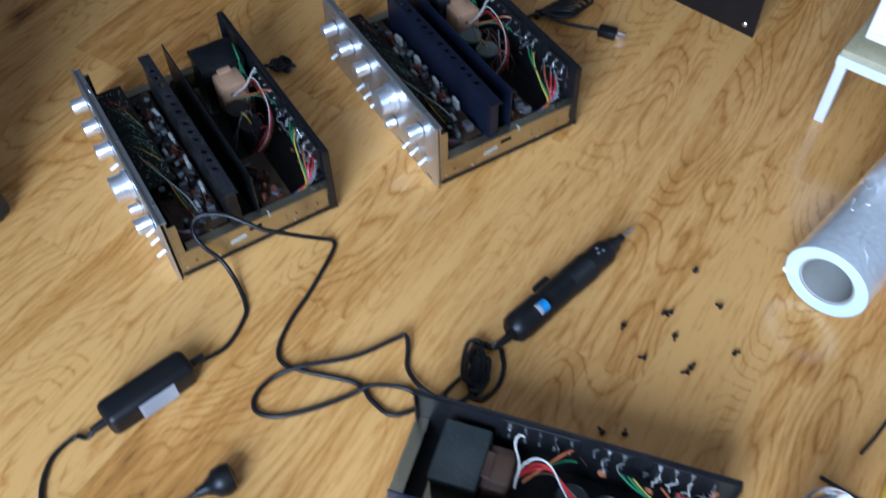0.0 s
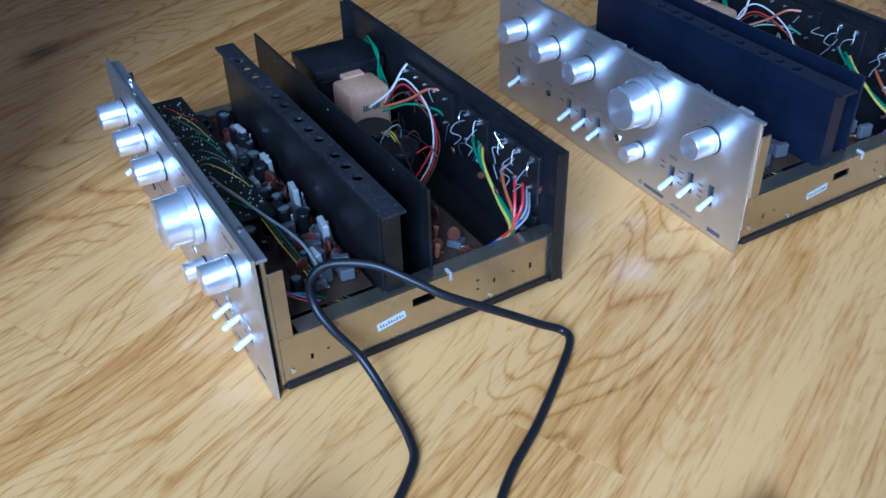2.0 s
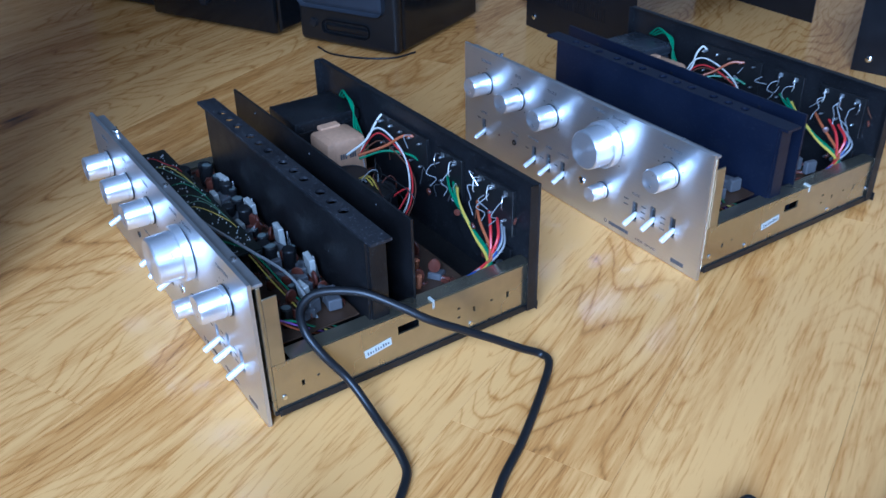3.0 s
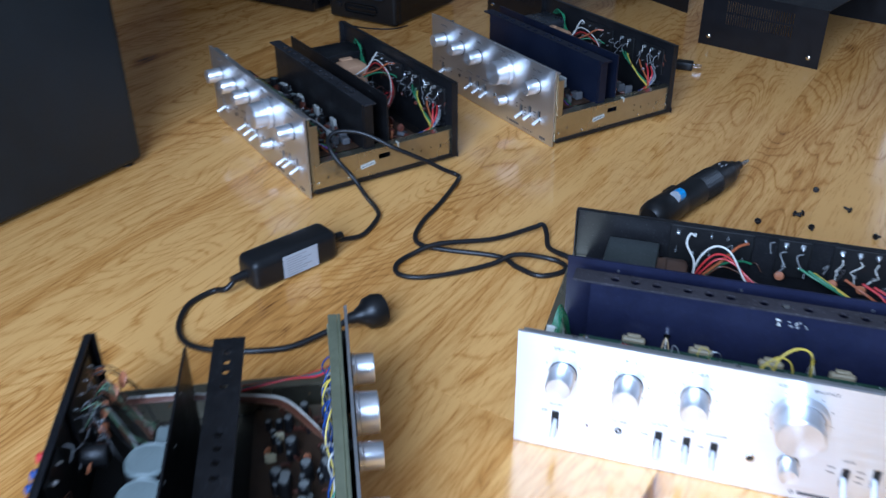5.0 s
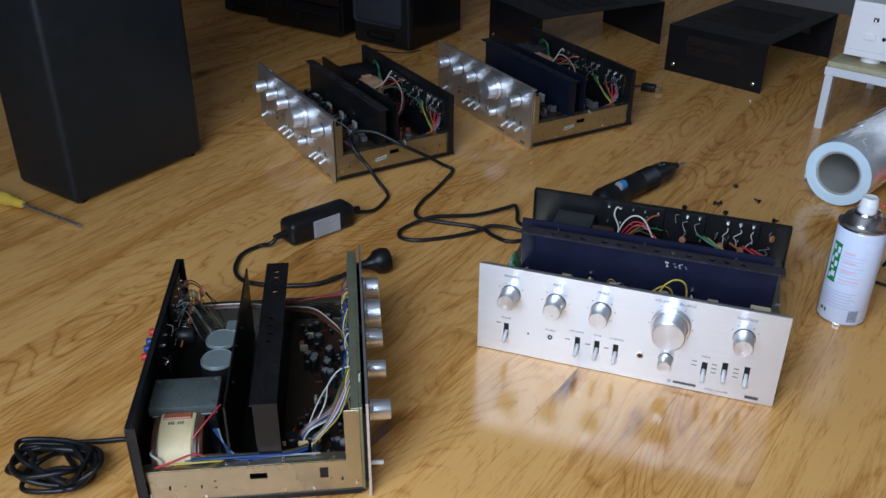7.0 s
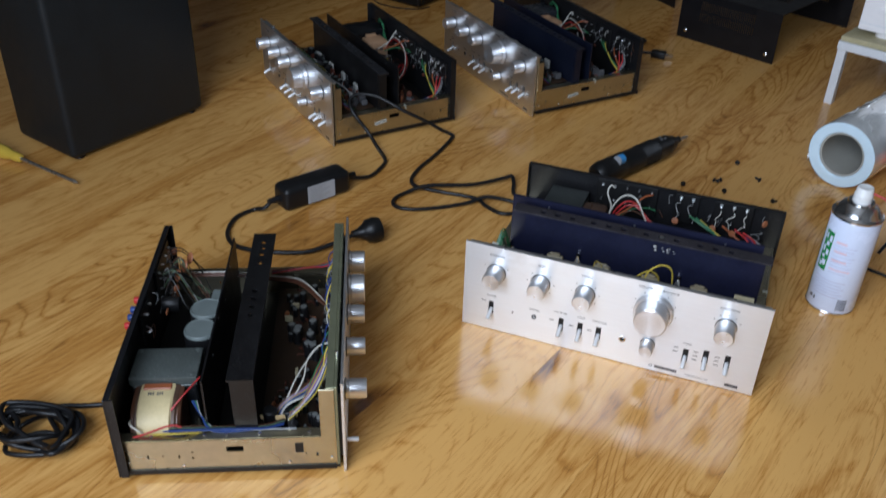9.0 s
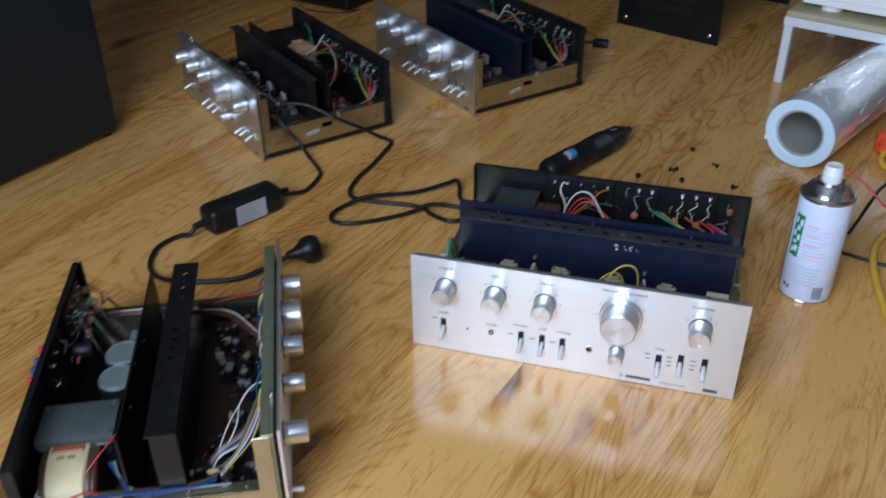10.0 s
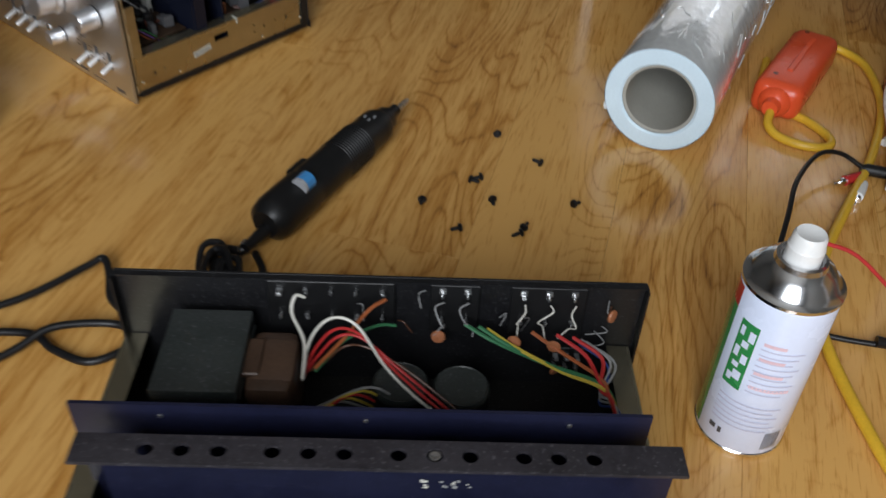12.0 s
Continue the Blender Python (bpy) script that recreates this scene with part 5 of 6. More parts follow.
# loose screws
screw = None
RS = random.Random(8)
for x, y in ((0.610, 1.183), (0.569, 1.099), (0.578, 1.103), (0.646, 1.125), (0.514, 1.068), (0.585, 1.063), (0.667, 1.051), (0.545, 1.021), (0.603, 1.009), (0.609, 1.018), (0.499, 0.900), (0.528, 0.903)):
    m = pose(x, y, 0.0046, RS.uniform(70, 110), 0, RS.uniform(0, 360))
    if screw is None:
        screw = thing("loose_screw", "small black cover screw lying on the floor", "screw", m, "loose screws on the floor")
        part("head", lathe([(0, 0), (0.0040, 0), (0.0046, 0.001), (0.0034, 0.0032), (0, 0.0038)], 12), BLACKP, screw, "", None, True)
        part("thread", lathe([(0, -0.009), (0.0012, -0.008), (0.0019, -0.007), (0.0019, 0), (0, 0)], 8), DARKIN, screw)
    else:
        copy_thing(screw, m)

# film roll
roll = thing("film_roll", "large roll of clear stretch film on a cardboard core", "film roll", pose(0.774, 1.150, 0.0605, 0, 0, 56.5))
RX = pose(0, 0, 0, 0, 90, 0)
bm = lathe([(0.0595, 0.0), (0.0602, 0.003), (0.0598, 0.10), (0.0603, 0.2), (0.0597, 0.3), (0.0602, 0.40), (0.0600, 0.498), (0.0590, 0.50)], 64, None, RX)
part("wound_film", bm, FILM, roll, "glossy creased film", None, True)
part("film_edge", lathe([(0.0400, 0.002), (0.0425, 0.0), (0.0585, 0.0), (0.0597, 0.002)], 56, None, RX), FILMEND, roll, "milky film end", None, True)
part("film_edge", lathe([(0.0597, 0.498), (0.0585, 0.5), (0.041, 0.5), (0.0385, 0.498)], 56, None, RX), FILMEND, roll, "milky film end", None, True)
part("core_tube", lathe([(0.0368, 0.004), (0.0400, 0.003), (0.0400, 0.497), (0.0368, 0.497), (0.0368, 0.004)], 48, None, RX), CORE, roll, "cardboard core", None, True)
part("core_stop", lathe([(0, 0.30), (0.0370, 0.30)], 32, None, RX), CORE, roll)
RF = random.Random(9)
for k in range(60):
    x0, th, bend = RF.uniform(0.01, 0.45), RF.uniform(-0.3, 2.8), RF.uniform(-0.10, 0.14)
    part("crease", tube([(x0 + j * RF.uniform(0.006, 0.012), -0.0600 * math.cos(th + j * bend), 0.0600 * math.sin(th + j * bend)) for j in range(4)], RF.uniform(0.0004, 0.0011), 5, 3), FILM, roll, "", None, True)
part("loose_end", tube([(0.002, 0.0560, -0.022), (0.02, 0.063, -0.036), (0.05, 0.063, -0.046), (0.10, 0.061, -0.040)], 0.006, 6, 5, None, 2.5), FILM, roll, "loose film flap", None, True)

# spray can
can = thing("spray_can", "white aerosol can with green and red print and a white nozzle", "spray can", pose(0.7325, 0.7700, 0) @ Matrix.Diagonal((1.03, 1.03, 1.178, 1)))
CR = 0.0325
part("body", lathe([(0, 0), (CR - 0.003, 0), (CR - 0.001, 0.001), (CR, 0.004), (CR, 0.1250), (CR - 0.0008, 0.1265)], 48), CANWHT, can, "white lacquered body, tinted blue for reflected sky", None, True)
part("base_ring", lathe([(CR - 0.001, 0.0002), (CR + 0.0006, 0.001), (CR + 0.0006, 0.003), (CR - 0.0004, 0.004)], 48), CHROME, can, "tin rim", None, True)
part("dome", lathe([(CR - 0.0006, 0.1262), (CR + 0.0008, 0.1275), (CR + 0.0006, 0.1295), (CR - 0.002, 0.1305), (0.0280, 0.1330), (0.0235, 0.1395), (0.0175, 0.1430), (0.0170, 0.1445), (0.0165, 0.1460), (0.0145, 0.1465), (0.0130, 0.1440), (0, 0.1440)], 48), CHROME, can, "bare tin shoulder", None, True)
nz = part("nozzle", lathe([(0, 0.1440), (0.0118, 0.1440), (0.0120, 0.1540), (0.0112, 0.1550), (0.0108, 0.1610), (0.0094, 0.1630), (0.0055, 0.1622), (0, 0.1618)], 28), WHITE, can, "white spray nozzle", None, True)
part("straw", tube([(0.008, -0.003, 0.158), (0.030, -0.010, 0.152), (0.060, -0.024, 0.130), (0.098, -0.040, 0.104)], 0.0013, 8, 4), W_RED, can, "red plastic straw", None, True)


def wrap(th0, th1, z0, z1, mt, name, label="", r=CR + 0.0003, n=10):
    bm = bmesh.new()
    lo = [bm.verts.new((r * math.cos(radians(th0 + (th1 - th0) * k / n)), r * math.sin(radians(th0 + (th1 - th0) * k / n)), z0)) for k in range(n + 1)]
    hi = [bm.verts.new((v.co.x, v.co.y, z1)) for v in lo]
    for k in range(n):
        bm.faces.new((lo[k], lo[k + 1], hi[k + 1], hi[k]))
    return part(name, bm, mt, can, label, None, True)


wrap(100, 181, 0.006, 0.110, CANGRN, "green_print", "green printed band")
wrap(100, 181, 0.110, 0.1250, CANRED, "red_print", "red printed band")
wrap(10, 99, 0.006, 0.1250, CANRED, "red_print", "red printed band")
wrap(195, 221, 0.056, 0.108, CANGRN, "green_panel", "green leaf panel")
for t0, t1, z0, z1 in ((199, 206, 0.060, 0.066), (206, 217, 0.063, 0.070), (201, 210, 0.072, 0.076), (210, 218, 0.077, 0.084), (198, 205, 0.080, 0.088), (205, 214, 0.089, 0.094), (211, 219, 0.095, 0.103), (198, 204, 0.097, 0.104)):
    wrap(t0, t1, z0, z1, CANWHT, "panel_motif", "", CR + 0.0005, 4)
for k in range(4):
    wrap(230, 230 + (26, 30, 34, 48)[k], 0.098 - k * 0.012, 0.1005 - k * 0.012, REDPRINT, "print_bar", "", CR + 0.0004)
for k in range(9):
    wrap(228, 280 - 5 * (k % 3), 0.0945 - k * 0.0045, 0.0955 - k * 0.0045, GREYPRINT, "print_bar", "", CR + 0.0004)
for k in range(6):
    wrap(198, 278 - 8 * (k % 2), 0.046 - k * 0.0042, 0.0472 - k * 0.0042, GREYPRINT, "print_bar", "", CR + 0.0004)
for k in range(9):
    wrap(272 + k * 2.6, 273.3 + k * 2.6, 0.008, 0.024, INK, "barcode_bar", "", CR + 0.0004, 1)
wrap(200, 209, 0.015, 0.019, INK, "print_bar", "", CR + 0.0004, 3)
wrap(213, 218, 0.014, 0.019, INK, "print_bar", "", CR + 0.0004, 3)

# low steel-framed table with a champagne amplifier
TW, TD, TH = 0.46, 0.36, 0.150
table = thing("low_table", "low grey steel-framed table with a worn board top", "table", pose(0.795, 1.540, 0, 0, 0, -28))
part("table_top", box(0.0, TW, 0.0, TD, TH - 0.012, TH - 0.001, 0.0015), PARTICLE, table, "worn board top")
for y0 in (-0.002, TD - 0.016):
    part("frame_rail", box(-0.002, TW + 0.002, y0, y0 + 0.018, TH - 0.030, TH - 0.0125, 0.001), STEELGREY, table, "grey steel frame")
for x0 in (-0.002, TW - 0.016):
    part("frame_rail", box(x0, x0 + 0.018, 0.0165, TD - 0.0165, TH - 0.030, TH - 0.0125, 0.001), STEELGREY, table, "grey steel frame")
for x0 in (0.0, TW - 0.018):
    for y0 in (0.0, TD - 0.018):
        part("leg", box(x0, x0 + 0.017, y0, y0 + 0.017, 0, TH - 0.0305, 0.001), STEELGREY, table, "square steel leg")
hifi = thing("silver_amplifier", "champagne-silver stereo amplifier standing on the low table", "amplifier", pose(0.795, 1.540, TH - 0.001, 0, 0, -28) @ pose(0.018, 0.030, 0))
HW = 0.432
part("case", box(0.003, HW - 0.003, 0.006, 0.30, 0.012, 0.122, 0.003), CHAMPAGNE, hifi, "champagne metal case")
part("front_panel", box(0, HW, 0, 0.006, 0.012, 0.125, 0.002, seg=2), CHAMPAGNE, hifi, "champagne front panel")
part("panel_groove", box(0.0, HW, -0.0006, 0.0, 0.0255, 0.0270), STEELGREY, hifi)
for fx in (0.05, HW - 0.05):
    for fy in (0.03, 0.27):
        part("foot", lathe([(0, 0), (0.020, 0), (0.021, 0.010), (0.018, 0.012), (0, 0.012)], 24), CHAMPAGNE, hifi, "round foot", pose(fx, fy, 0), True)
for x, z, r, ln in ((0.235, 0.080, 0.027, 0.022), (0.375, 0.080, 0.021, 0.020)):
    k = part("knob", lathe([(0, 0), (r, 0), (r, 0.004), (r * 0.92, 0.005), (r * 0.9, ln - 0.001), (r * 0.85, ln), (0, ln - 0.0005)], 40), SPUN, hifi, "turned metal knob", pose(x, -0.001, z, 90, 0, 0), True)
for x in (0.102, 0.135, 0.168, 0.303):
    part("small_knob", lathe([(0, 0), (0.0095, 0), (0.0095, 0.002), (0.0072, 0.003), (0.0070, 0.011), (0, 0.011)], 24), CHROME, hifi, "small round knob", pose(x, -0.001, 0.055, 90, 0, 0), True)
part("power_button", box(0.034, 0.058, -0.004, 0.0, 0.050, 0.062, 0.001), CHAMPAGNE, hifi, "oblong push button")
part("phones_socket", lathe([(0, 0), (0.0040, 0), (0.0040, 0.001), (0, 0.001)], 16), BLACKPL, hifi, "", pose(0.073, 0, 0.056, 90, 0, 0))
for x, z in ((0.157, 0.086), (0.309, 0.084), (0.050, 0.092)):
    part("indicator", lathe([(0, 0), (0.0038, 0), (0.0030, 0.0014), (0.0018, 0.0005), (0, 0.0005)], 16), CHROME, hifi, "", pose(x, 0, z, 90, 0, 0), True)
part("display_window", box(0.045, 0.055, -0.0005, 0.0001, 0.088, 0.096), BLACKPL, hifi)

# orange inline box and yellow cable
reel = thing("inline_box", "orange-red plastic cable junction box on the floor", "junction box", pose(0.992, 1.268, 0.0235, 0, 0, 50))
part("housing", box(-0.085, 0.085, -0.029, 0.029, -0.023, 0.021, 0.013, seg=3), ORANGE, reel, "rounded orange housing", None, True)
part("collar", lathe([(0, 0), (0.019, 0), (0.017, 0.006), (0.011, 0.010), (0.009, 0.018), (0, 0.018)], 20, None, pose(-0.084, 0, -0.002, 0, -90, 0)), ORANGE, reel, "", None, True)
part("collar", lathe([(0, 0), (0.015, 0), (0.010, 0.010), (0, 0.010)], 20, None, pose(0.084, 0, 0, 0, 90, 0)), ORANGE, reel, "", None, True)
part("ridge", box(-0.045, 0.055, -0.004, 0.004, 0.020, 0.0228, 0.0015), ORANGE, reel)
for sx in (-0.06, 0.07):
    part("screw", lathe([(0, 0.0205), (0.003, 0.0205), (0.003, 0.0215), (0, 0.0217)], 10), RESBRN, reel, "", pose(sx, 0.012, 0))
cord("yellow_cable", "yellow flat cable running from the orange box over the floor", "cable",
     [(0.930, 1.192, 0.018), (0.922, 1.175, 0.010), (0.928, 1.155, 0.006), (0.950, 1.135, 0.006), (0.975, 1.132, 0.006), (0.985, 1.150, 0.006), (0.975, 1.185, 0.006), (0.955, 1.215, 0.006), (0.950, 1.26, 0.006), (0.985, 1.330, 0.006)], 0.0052, YELLOW)
cord("yellow_cable", "yellow flat cable running from the orange box over the floor", "cable",
     [(1.046, 1.338, 0.020), (1.070, 1.358, 0.012), (1.100, 1.345, 0.006), (1.108, 1.300, 0.006), (1.080, 1.210, 0.006), (1.020, 1.115, 0.006), (0.943, 1.021, 0.006), (0.890, 0.955, 0.006), (0.852, 0.895, 0.006), (0.836, 0.835, 0.006), (0.829, 0.760, 0.006), (0.829, 0.690, 0.006), (0.842, 0.635, 0.006), (0.872, 0.595, 0.006), (0.93, 0.56, 0.006), (1.04, 0.53, 0.006)], 0.0052, YELLOW)
cord("thin_cable", "thin black audio cable arching to a connector", "cable", [(0.822, 0.930, 0.003), (0.838, 0.952, 0.016), (0.860, 0.988, 0.028), (0.890, 1.038, 0.032), (0.934, 1.084, 0.030), (0.968, 1.096, 0.022), (0.992, 1.085, 0.010)], 0.0026, RUBBER)
con = thing("cable_connector", "black inline connector on a thin cable", "connector", pose(0.990, 1.086, 0.0085, 0, 0, -24))
part("body", lathe([(0, 0), (0.004, 0), (0.0065, 0.006), (0.0065, 0.055), (0.004, 0.062), (0, 0.062)], 14, None, pose(0, 0, 0, 0, 90, 0)), BLACKPL, con, "", None, True)
cord("thin_cable", "thin black audio cable arching to a connector", "cable", [(1.047, 1.061, 0.008), (1.07, 1.05, 0.005), (1.12, 1.04, 0.003), (1.2, 1.04, 0.003)], 0.0026, RUBBER)
cord("thin_cable", "thin black lead running to a plug", "cable", [(0.770, 0.890, 0.003), (0.800, 0.875, 0.003), (0.850, 0.850, 0.003), (0.893, 0.832, 0.006)], 0.0026, RUBBER)
p2 = thing("mains_plug", "black flat mains plug in an ivory socket frame", "plug", pose(0.893, 0.832, 0.009, 0, 0, -20))
part("body", box(0.0, 0.040, -0.011, 0.011, -0.008, 0.008, 0.003, seg=2), BLACKPL, p2, "", None, True)
part("tail", lathe([(0, 0), (0.0035, 0), (0.0055, 0.016), (0, 0.016)], 12, None, pose(0.002, 0, 0, 0, -90, 0)), RUBBER, p2, "", None, True)
for s in (-1, 1):
    part("pin", box(0.040, 0.056, s * 0.006 - 0.0012, s * 0.006 + 0.0012, -0.002, 0.002), CHROME, p2, "bright metal pin")
fr = thing("socket_frame", "ivory plastic rounded socket frame lying on the floor", "socket", pose(0.950, 0.815, 0, 0, 0, -20))
part("rim", tube([(-0.035, 0.03, 0.010), (0.0, 0.042, 0.010), (0.05, 0.04, 0.010), (0.065, 0.0, 0.010), (0.05, -0.04, 0.010), (0.0, -0.042, 0.010), (-0.035, -0.03, 0.010), (-0.045, 0, 0.010), (-0.035, 0.03, 0.010)], 0.0045, 8, 6, None, 0.6), IVORY, fr, "", None, True)
cord("white_cable", "white audio cable coiled on the floor", "cable", [(1.006, 1.050, 0.006), (1.024, 1.080, 0.016), (1.044, 1.125, 0.020), (1.072, 1.195, 0.026), (1.109, 1.245, 0.024), (1.149, 1.262, 0.016), (1.164, 1.225, 0.012), (1.132, 1.170, 0.024), (1.080, 1.125, 0.026), (1.060, 1.085, 0.012), (1.084, 1.058, 0.010), (1.124, 1.078, 0.012), (1.126, 1.130, 0.020), (1.084, 1.160, 0.012), (1.044, 1.135, 0.006)], 0.0046, WHITE)
cord("black_cable", "black audio cable tangled with a white one", "cable", [(1.0, 1.03, 0.005), (1.02, 1.01, 0.005), (1.06, 1.00, 0.005), (1.1, 1.01, 0.005), (1.15, 1.04, 0.005)], 0.0036, RUBBER)
for (x, y, mt, nm, rz) in ((0.974, 1.072, CANRED, "red phono plug lying on the floor", 200), (0.972, 1.048, WHITE, "white phono plug lying on the floor", 230)):
    ph = thing("phono_plug", nm, "plug", pose(x, y, 0.0058, 0, 0, rz))
    part("body", lathe([(0, -0.018), (0.004, -0.018), (0.0052, -0.008), (0.0056, 0.010), (0, 0.010)], 16, None, pose(0, 0, 0, 0, 90, 0)), mt, ph, "", None, True)
    part("contact", lathe([(0, 0.010), (0.0042, 0.010), (0.0042, 0.018), (0.0016, 0.018), (0.0014, 0.026), (0, 0.026)], 14, None, pose(0, 0, 0, 0, 90, 0)), CHROME, ph, "bright metal contact", None, True)
stand = thing("side_stand", "low grey steel stand on narrow legs", "stand", pose(0.978, 0.975, 0, 0, 0, -111))
for lx in (0.0, 0.30):
    for ly in (0.0, 0.30):
        part("leg", box(lx, lx + 0.017, ly, ly + 0.017, 0, 0.250, 0.001), STEELGREY, stand, "square steel leg")
part("shelf", box(-0.002, 0.319, -0.002, 0.319, 0.2505, 0.265, 0.0015), STEELGREY, stand, "grey shelf")
tin = thing("red_tin", "dark canister with a red base standing on the floor", "canister", pose(1.165, 1.235, 0))
part("base", lathe([(0, 0), (0.060, 0), (0.062, 0.003), (0.062, 0.055), (0, 0.055)], 36), CANRED, tin, "red painted base", None, True)
part("body", lathe([(0, 0.055), (0.060, 0.055), (0.060, 0.15), (0.050, 0.165), (0, 0.17)], 36), GLOSSBLK, tin, "glossy dark body", None, True)

# amplifier covers
def cover(m, label, width=0.395, depth=0.262, height=0.118):
    """Folded steel cover: two sides and a top; x along a side, y from side to side."""
    c = thing("amplifier_cover", label, "amplifier cover", m, "black amplifier covers")
    t = 0.0016
    for y0 in (0.0, width - t):
        slots = [(0.055 + 0.0052 * k, 0.0564 + 0.0052 * k, z0, z0 + 0.022) for k in range(28) for z0 in (0.052, 0.078)]
        s = part("side", plate_with_holes(0, depth, 0.0, height - t, y0, y0 + t, slots), COVER, c, "black painted side with fine vent slots")
        for sx in (0.022, depth - 0.022):
            part("screw", lathe([(0, 0), (0.0050, 0), (0.0046, 0.0016), (0.003, 0.0028), (0, 0.0030)], 16), CHROME, s, "bright screw", pose(sx, y0 if y0 == 0 else y0 + t, 0.020, 90 if y0 == 0 else -90, 0, 0), True)
    slots = [(0.035 + 0.0062 * k, 0.0380 + 0.0062 * k, y0, y0 + 0.035) for k in range(31) for y0 in (0.09, 0.13, 0.17, 0.21, 0.25)]
    bm = plate_with_holes(0, depth, 0, width, 0, t, slots)
    part("top", bm, COVER, c, "black painted top with vent slots", pose(0, 0, height, -90, 0, 0))
    return c


cover(pose(0.475, 1.872, 0, 0, 0, -31.2), "black steel amplifier cover standing on its two sides")
cover(pose(-0.009, 2.039, 0, 0, 0, -50), "black steel amplifier cover standing behind the amplifiers")

# floor speaker and small hi-fi set
sub = thing("floor_speaker", "charcoal vinyl-wrapped floor speaker cabinet", "speaker", ROOM @ pose(-0.812, 0.567, 0))
part("cabinet", box(-0.17, 0, -0.004, 0.296, 0.006, 0.62, 0.012, seg=4), WOOFER, sub, "charcoal vinyl-wrapped cabinet", None, True)
for fx in (-0.15, -0.02):
    for fy in (0.02, 0.276):
        part("foot", lathe([(0, 0), (0.010, 0), (0.010, 0.006), (0, 0.006)], 14), BLACKPL, sub, "", pose(fx, fy, 0))


def small_speaker(u, v, label, w=0.19):
    s = thing("bookshelf_speaker", label, "speaker", ROOM @ pose(u, v, 0), "small black speakers")
    part("cabinet", box(-w, 0, 0.02, 0.25, 0.004, 0.33, 0.004), GLOSSBLK, s, "black cabinet")
    part("front", box(-w, 0, 0.0, 0.02, 0.004, 0.33, 0.008, seg=3), BLACKPL, s, "rounded black front", None, True)
    part("grille", box(-w + 0.008, -0.020, -0.006, 0.002, 0.062, 0.322, 0.012, seg=3), GRILLE, s, "grey cloth grille", None, True)
    part("port", box(-w + 0.05, -0.05, -0.0015, 0.003, 0.022, 0.044, 0.008, seg=2), GLOSSBLK, s, "glossy oblong port", None, True)
    part("badge", lathe([(0, 0), (0.008, 0), (0.007, 0.003), (0, 0.004)], 20), CAPBLK, s, "round badge", pose(-w + 0.03, 0.0, 0.035, 90, 0, 0), True)
    return s


small_speaker(-0.872, 1.645, "black bookshelf speaker with a grey cloth grille")
small_speaker(-1.405, 1.665, "black bookshelf speaker beside the mini stereo")
mini = thing("mini_stereo", "glossy black mini stereo unit on the floor", "stereo", ROOM @ pose(-1.385, 1.635, 0))
part("case", box(0, 0.28, 0.012, 0.30, 0.004, 0.32, 0.006), GLOSSBLK, mini, "black case")
part("lower_front", box(0, 0.28, 0.0, 0.012, 0.006, 0.085, 0.004, seg=2), GLOSSBLK, mini, "glossy lower front", None, True)
part("upper_front", box(0, 0.28, 0.002, 0.012, 0.088, 0.32, 0.004, seg=2), GLOSSBLK, mini, "glossy upper front", None, True)
part("tray_line", box(0.03, 0.25, -0.001, 0.001, 0.060, 0.063), SATIN, mini)
part("badge", box(0.006, 0.030, 0.0005, 0.003, 0.103, 0.107), STICKER, mini, "small pale bar")
part("dial", lathe([(0, 0), (0.009, 0), (0.008, 0.006), (0, 0.006)], 20), CAPBLK, mini, "", pose(0.13, 0.0, 0.045, 90, 0, 0), True)
cord("speaker_lead", "thin black lead on the floor by the speaker", "cable", [(-0.33, 1.89, 0.002), (-0.30, 1.86, 0.002), (-0.25, 1.845, 0.002), (-0.20, 1.85, 0.002), (-0.17, 1.88, 0.002)], 0.0015, RUBBER)
cord("speaker_lead", "thin black lead hanging behind the speaker", "cable", [(-0.03, 2.20, 0.002), (0.0, 2.17, 0.002), (0.03, 2.19, 0.002), (0.03, 2.25, 0.03), (0.0, 2.32, 0.10), (-0.02, 2.36, 0.2)], 0.003, RUBBER)
cl = thing("dark_cloth", "dark violet cloth draped against the wall", "cloth", ROOM)
part("cloth", box(-2.3, -1.64, 1.95, 2.4, 0.0, 0.35, 0.03, seg=3), CARPET, cl, "", None, True)

# yellow-handled screwdriver
sd = thing("hand_screwdriver", "yellow-handled flat screwdriver lying by the speaker", "screwdriver", pose(-0.630, 0.799, 0.0125, 0, 0, -16.5))
part("shaft", lathe([(0, 0), (0.003, 0), (0.003, 0.128), (0.0036, 0.138), (0.0006, 0.147), (0, 0.147)], 12, None, pose(0, 0, 0, 0, 92, 0)), TINNED, sd, "steel shaft", None, True)
part("handle", lathe([(0, 0.004), (0.0075, 0.0), (0.0095, -0.012), (0.0085, -0.02), (0.0125, -0.035), (0.0125, -0.095), (0.009, -0.108), (0, -0.110)], 10, None, pose(0, 0, 0, 0, 90, 0)), AMBER, sd, "yellow plastic handle", None, True)
part("handle_band", lathe([(0.0128, -0.060), (0.0130, -0.062), (0.0130, -0.085), (0.0128, -0.088)], 10, None, pose(0, 0, 0, 0, 90, 0)), CANRED, sd, "red band", None, True)

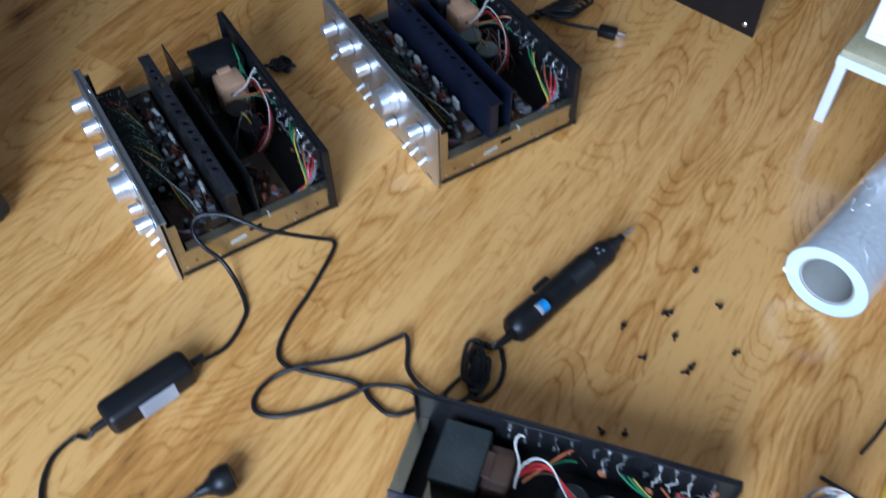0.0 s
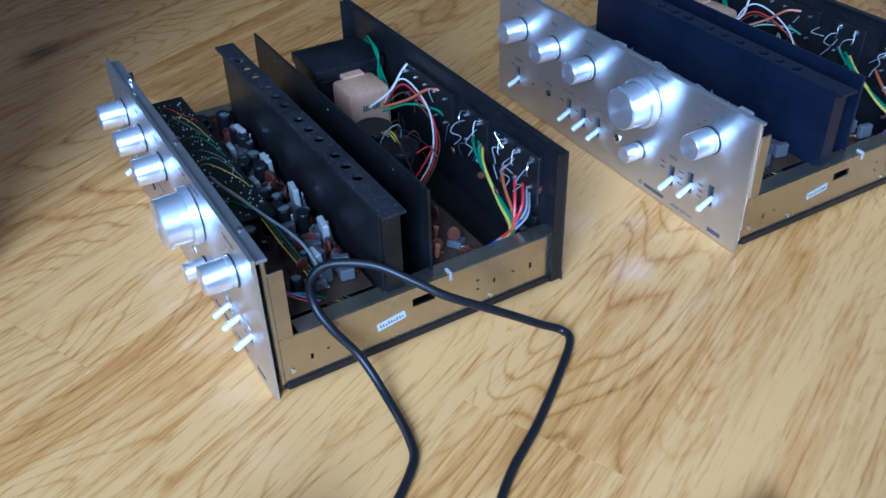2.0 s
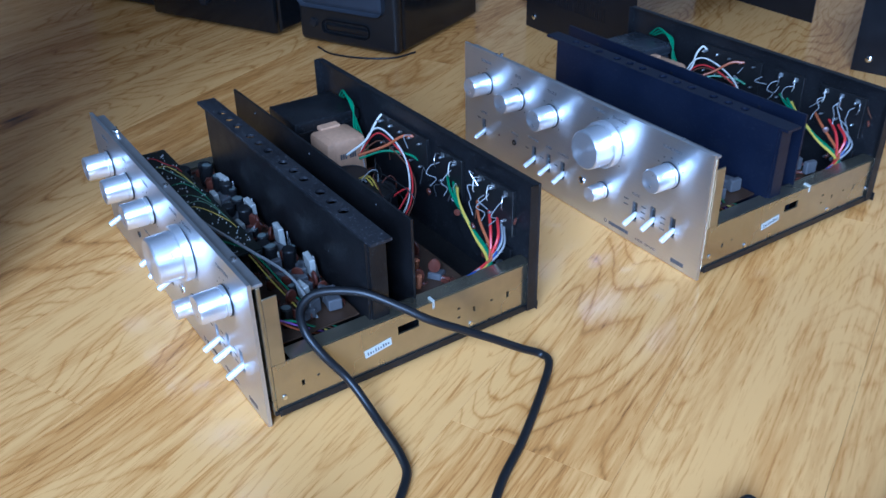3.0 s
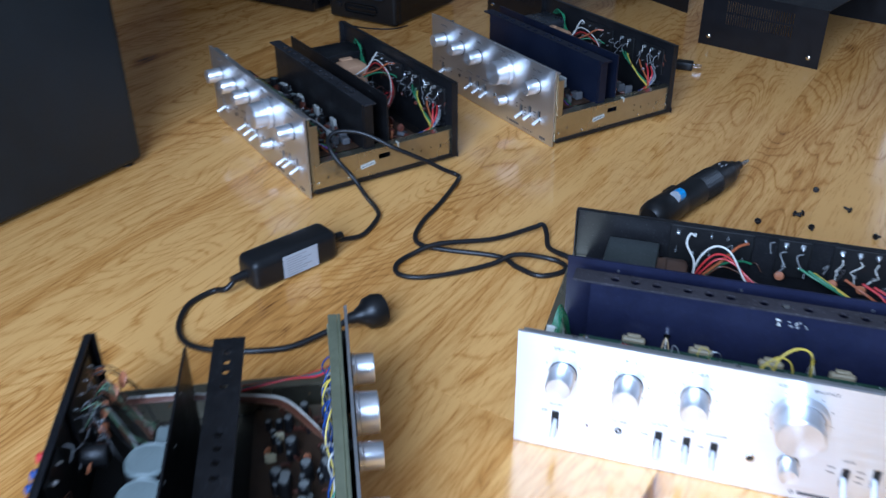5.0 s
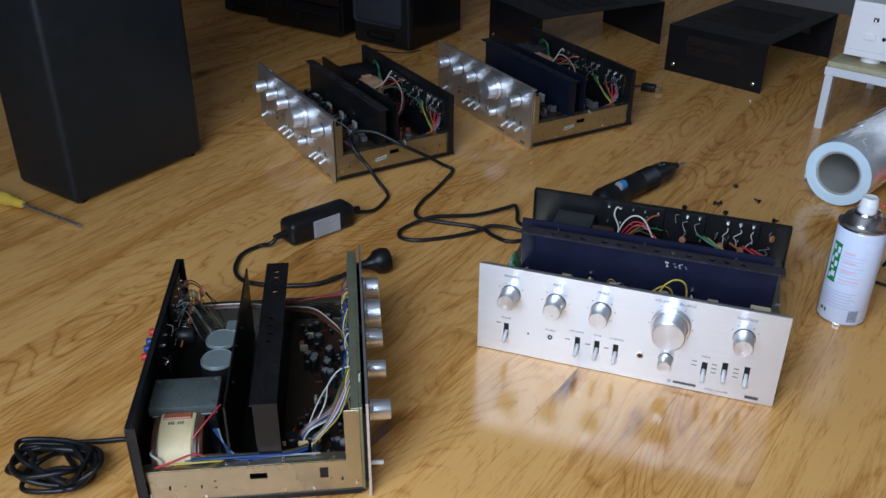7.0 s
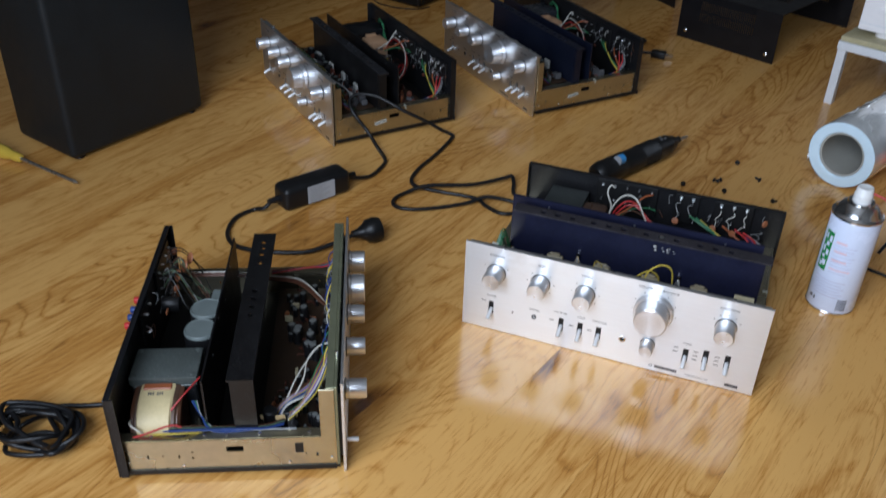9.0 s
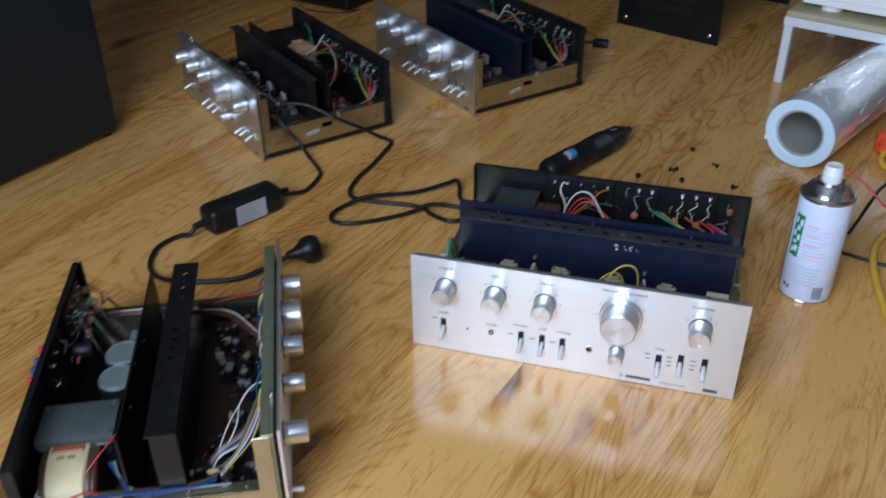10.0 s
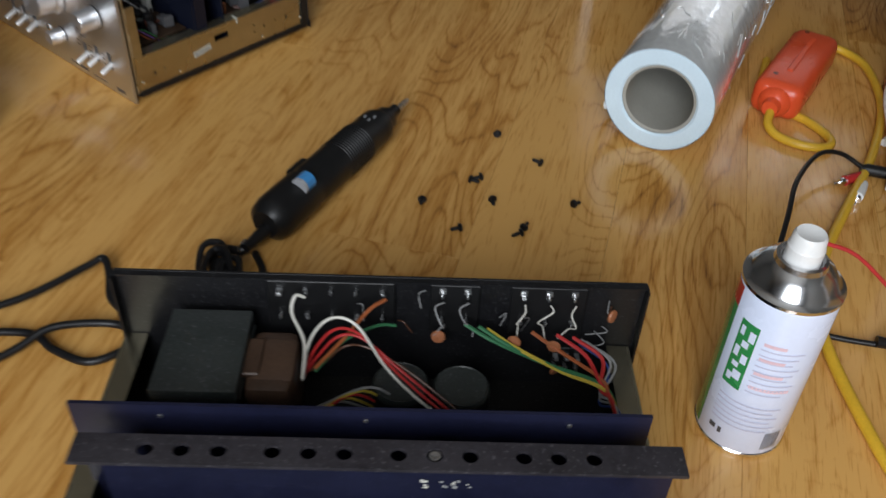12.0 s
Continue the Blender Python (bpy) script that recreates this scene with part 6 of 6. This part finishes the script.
# coiled leads of two amplifiers
def coil(name, label, centre, rx, ry, turns, lead, seed, amp):
    RC = random.Random(seed)
    pts = [Vector(p) for p in lead]
    for i in range(turns * 7):
        th = i * 2 * math.pi / 7
        k = RC.uniform(0.35, 1.12)
        pts.append(Vector((centre[0] + rx * k * math.cos(th), centre[1] + ry * k * math.sin(th), 0.005 + 0.012 * RC.random() + 0.002 * i / 7)))
    return cord(name, label, "cable", pts, 0.0032, RUBBER, amp)


coil("mains_lead", "coiled black mains lead of the amplifier beside it", (-0.190, 0.222), 0.055, 0.036, 8, [(-0.088, 0.262, 0.030), (-0.105, 0.272, 0.024), (-0.135, 0.288, 0.008), (-0.165, 0.280, 0.006), (-0.205, 0.262, 0.006)], 3, amp_d)
hank = [(0.232, 1.628, 0.03), (0.255, 1.668, 0.014), (0.280, 1.706, 0.010)]
for k in range(5):
    tip = Vector((0.400 - 0.006 * k, 1.792 - 0.017 * k, 0))
    neck = Vector((0.302 + 0.004 * k, 1.726 - 0.002 * k, 0))
    side = Vector((-(tip - neck).y, (tip - neck).x, 0)) * 0.16
    zk = 0.005 + 0.003 * k
    for f, w in ((0.0, 0.2), (0.5, 1.0), (0.9, 0.8), (1.0, 0.0), (0.9, -0.8), (0.5, -1.0)):
        p = neck + (tip - neck) * f + side * w
        hank.append((p.x, p.y, zk + 0.003 * f))
hank += [(0.310, 1.722, 0.020), (0.345, 1.712, 0.010), (0.385, 1.705, 0.008), (0.424, 1.700, 0.009)]
cord("mains_lead", "black mains lead bundled into a hank behind the amplifier", "cable", hank, 0.0028, RUBBER, amp_b)
part("tie", lathe([(0.0, -0.004), (0.009, -0.004), (0.0095, 0.004), (0.0, 0.004)], 14, None, amp_b.matrix_basis.inverted() @ pose(0.306, 1.722, 0.011, 0, 90, 0)), BLACKPL, amp_b, "black band round the lead", None, True)
coil("mains_lead", "coiled black mains lead behind the amplifier", (-0.118, 1.500), 0.022, 0.018, 3, [(-0.140, 1.475, 0.03), (-0.130, 1.49, 0.02)], 6, amp_a)
part("plug", box(0.0, 0.034, -0.011, 0.011, -0.008, 0.008, 0.003, seg=2), BLACKPL, amp_b, "black flat mains plug", amp_b.matrix_basis.inverted() @ pose(0.422, 1.700, 0.009, 0, 0, -12), True)
for s in (-1, 1):
    part("plug_pin", box(0.034, 0.050, s * 0.006 - 0.0012, s * 0.006 + 0.0012, -0.002, 0.002), CHROME, amp_b, "bright metal pin", amp_b.matrix_basis.inverted() @ pose(0.422, 1.700, 0.009, 0, 0, -12))

# ---- floor planks, along v ----
PW, PL = 0.1305, 1.28
plank_meshes = {}
row0 = math.floor((U0 - 0.1337) / PW)
for i in range(row0, row0 + int((U1 - U0) / PW) + 2):
    u = 0.1337 + i * PW
    u0, u1 = max(u, U0), min(u + PW, U1)
    if u1 - u0 < 0.004:
        continue
    s0 = (0.982 + (i + 4) * 0.47) % PL
    v = WALL_V - 0.02 - PL + s0 - ((WALL_V - 0.02) % PL)
    while v < V1:
        v0, v1 = max(v, WALL_V), min(v + PL, V1)
        if v1 - v0 > 0.004:
            key = (round(u1 - u0, 4), round(v1 - v0, 4))
            if key not in plank_meshes:
                ob = part("plank", box(0.0001, key[0] - 0.0001, 0.0001, key[1] - 0.0001, -0.012, 0.0, 0.00015), OAK, floor)
                plank_meshes[key] = ob.data
            else:
                ob = new("plank", plank_meshes[key])
                ob.parent = floor
            ob.matrix_basis = pose(u0, v0, 0)
        v += PL
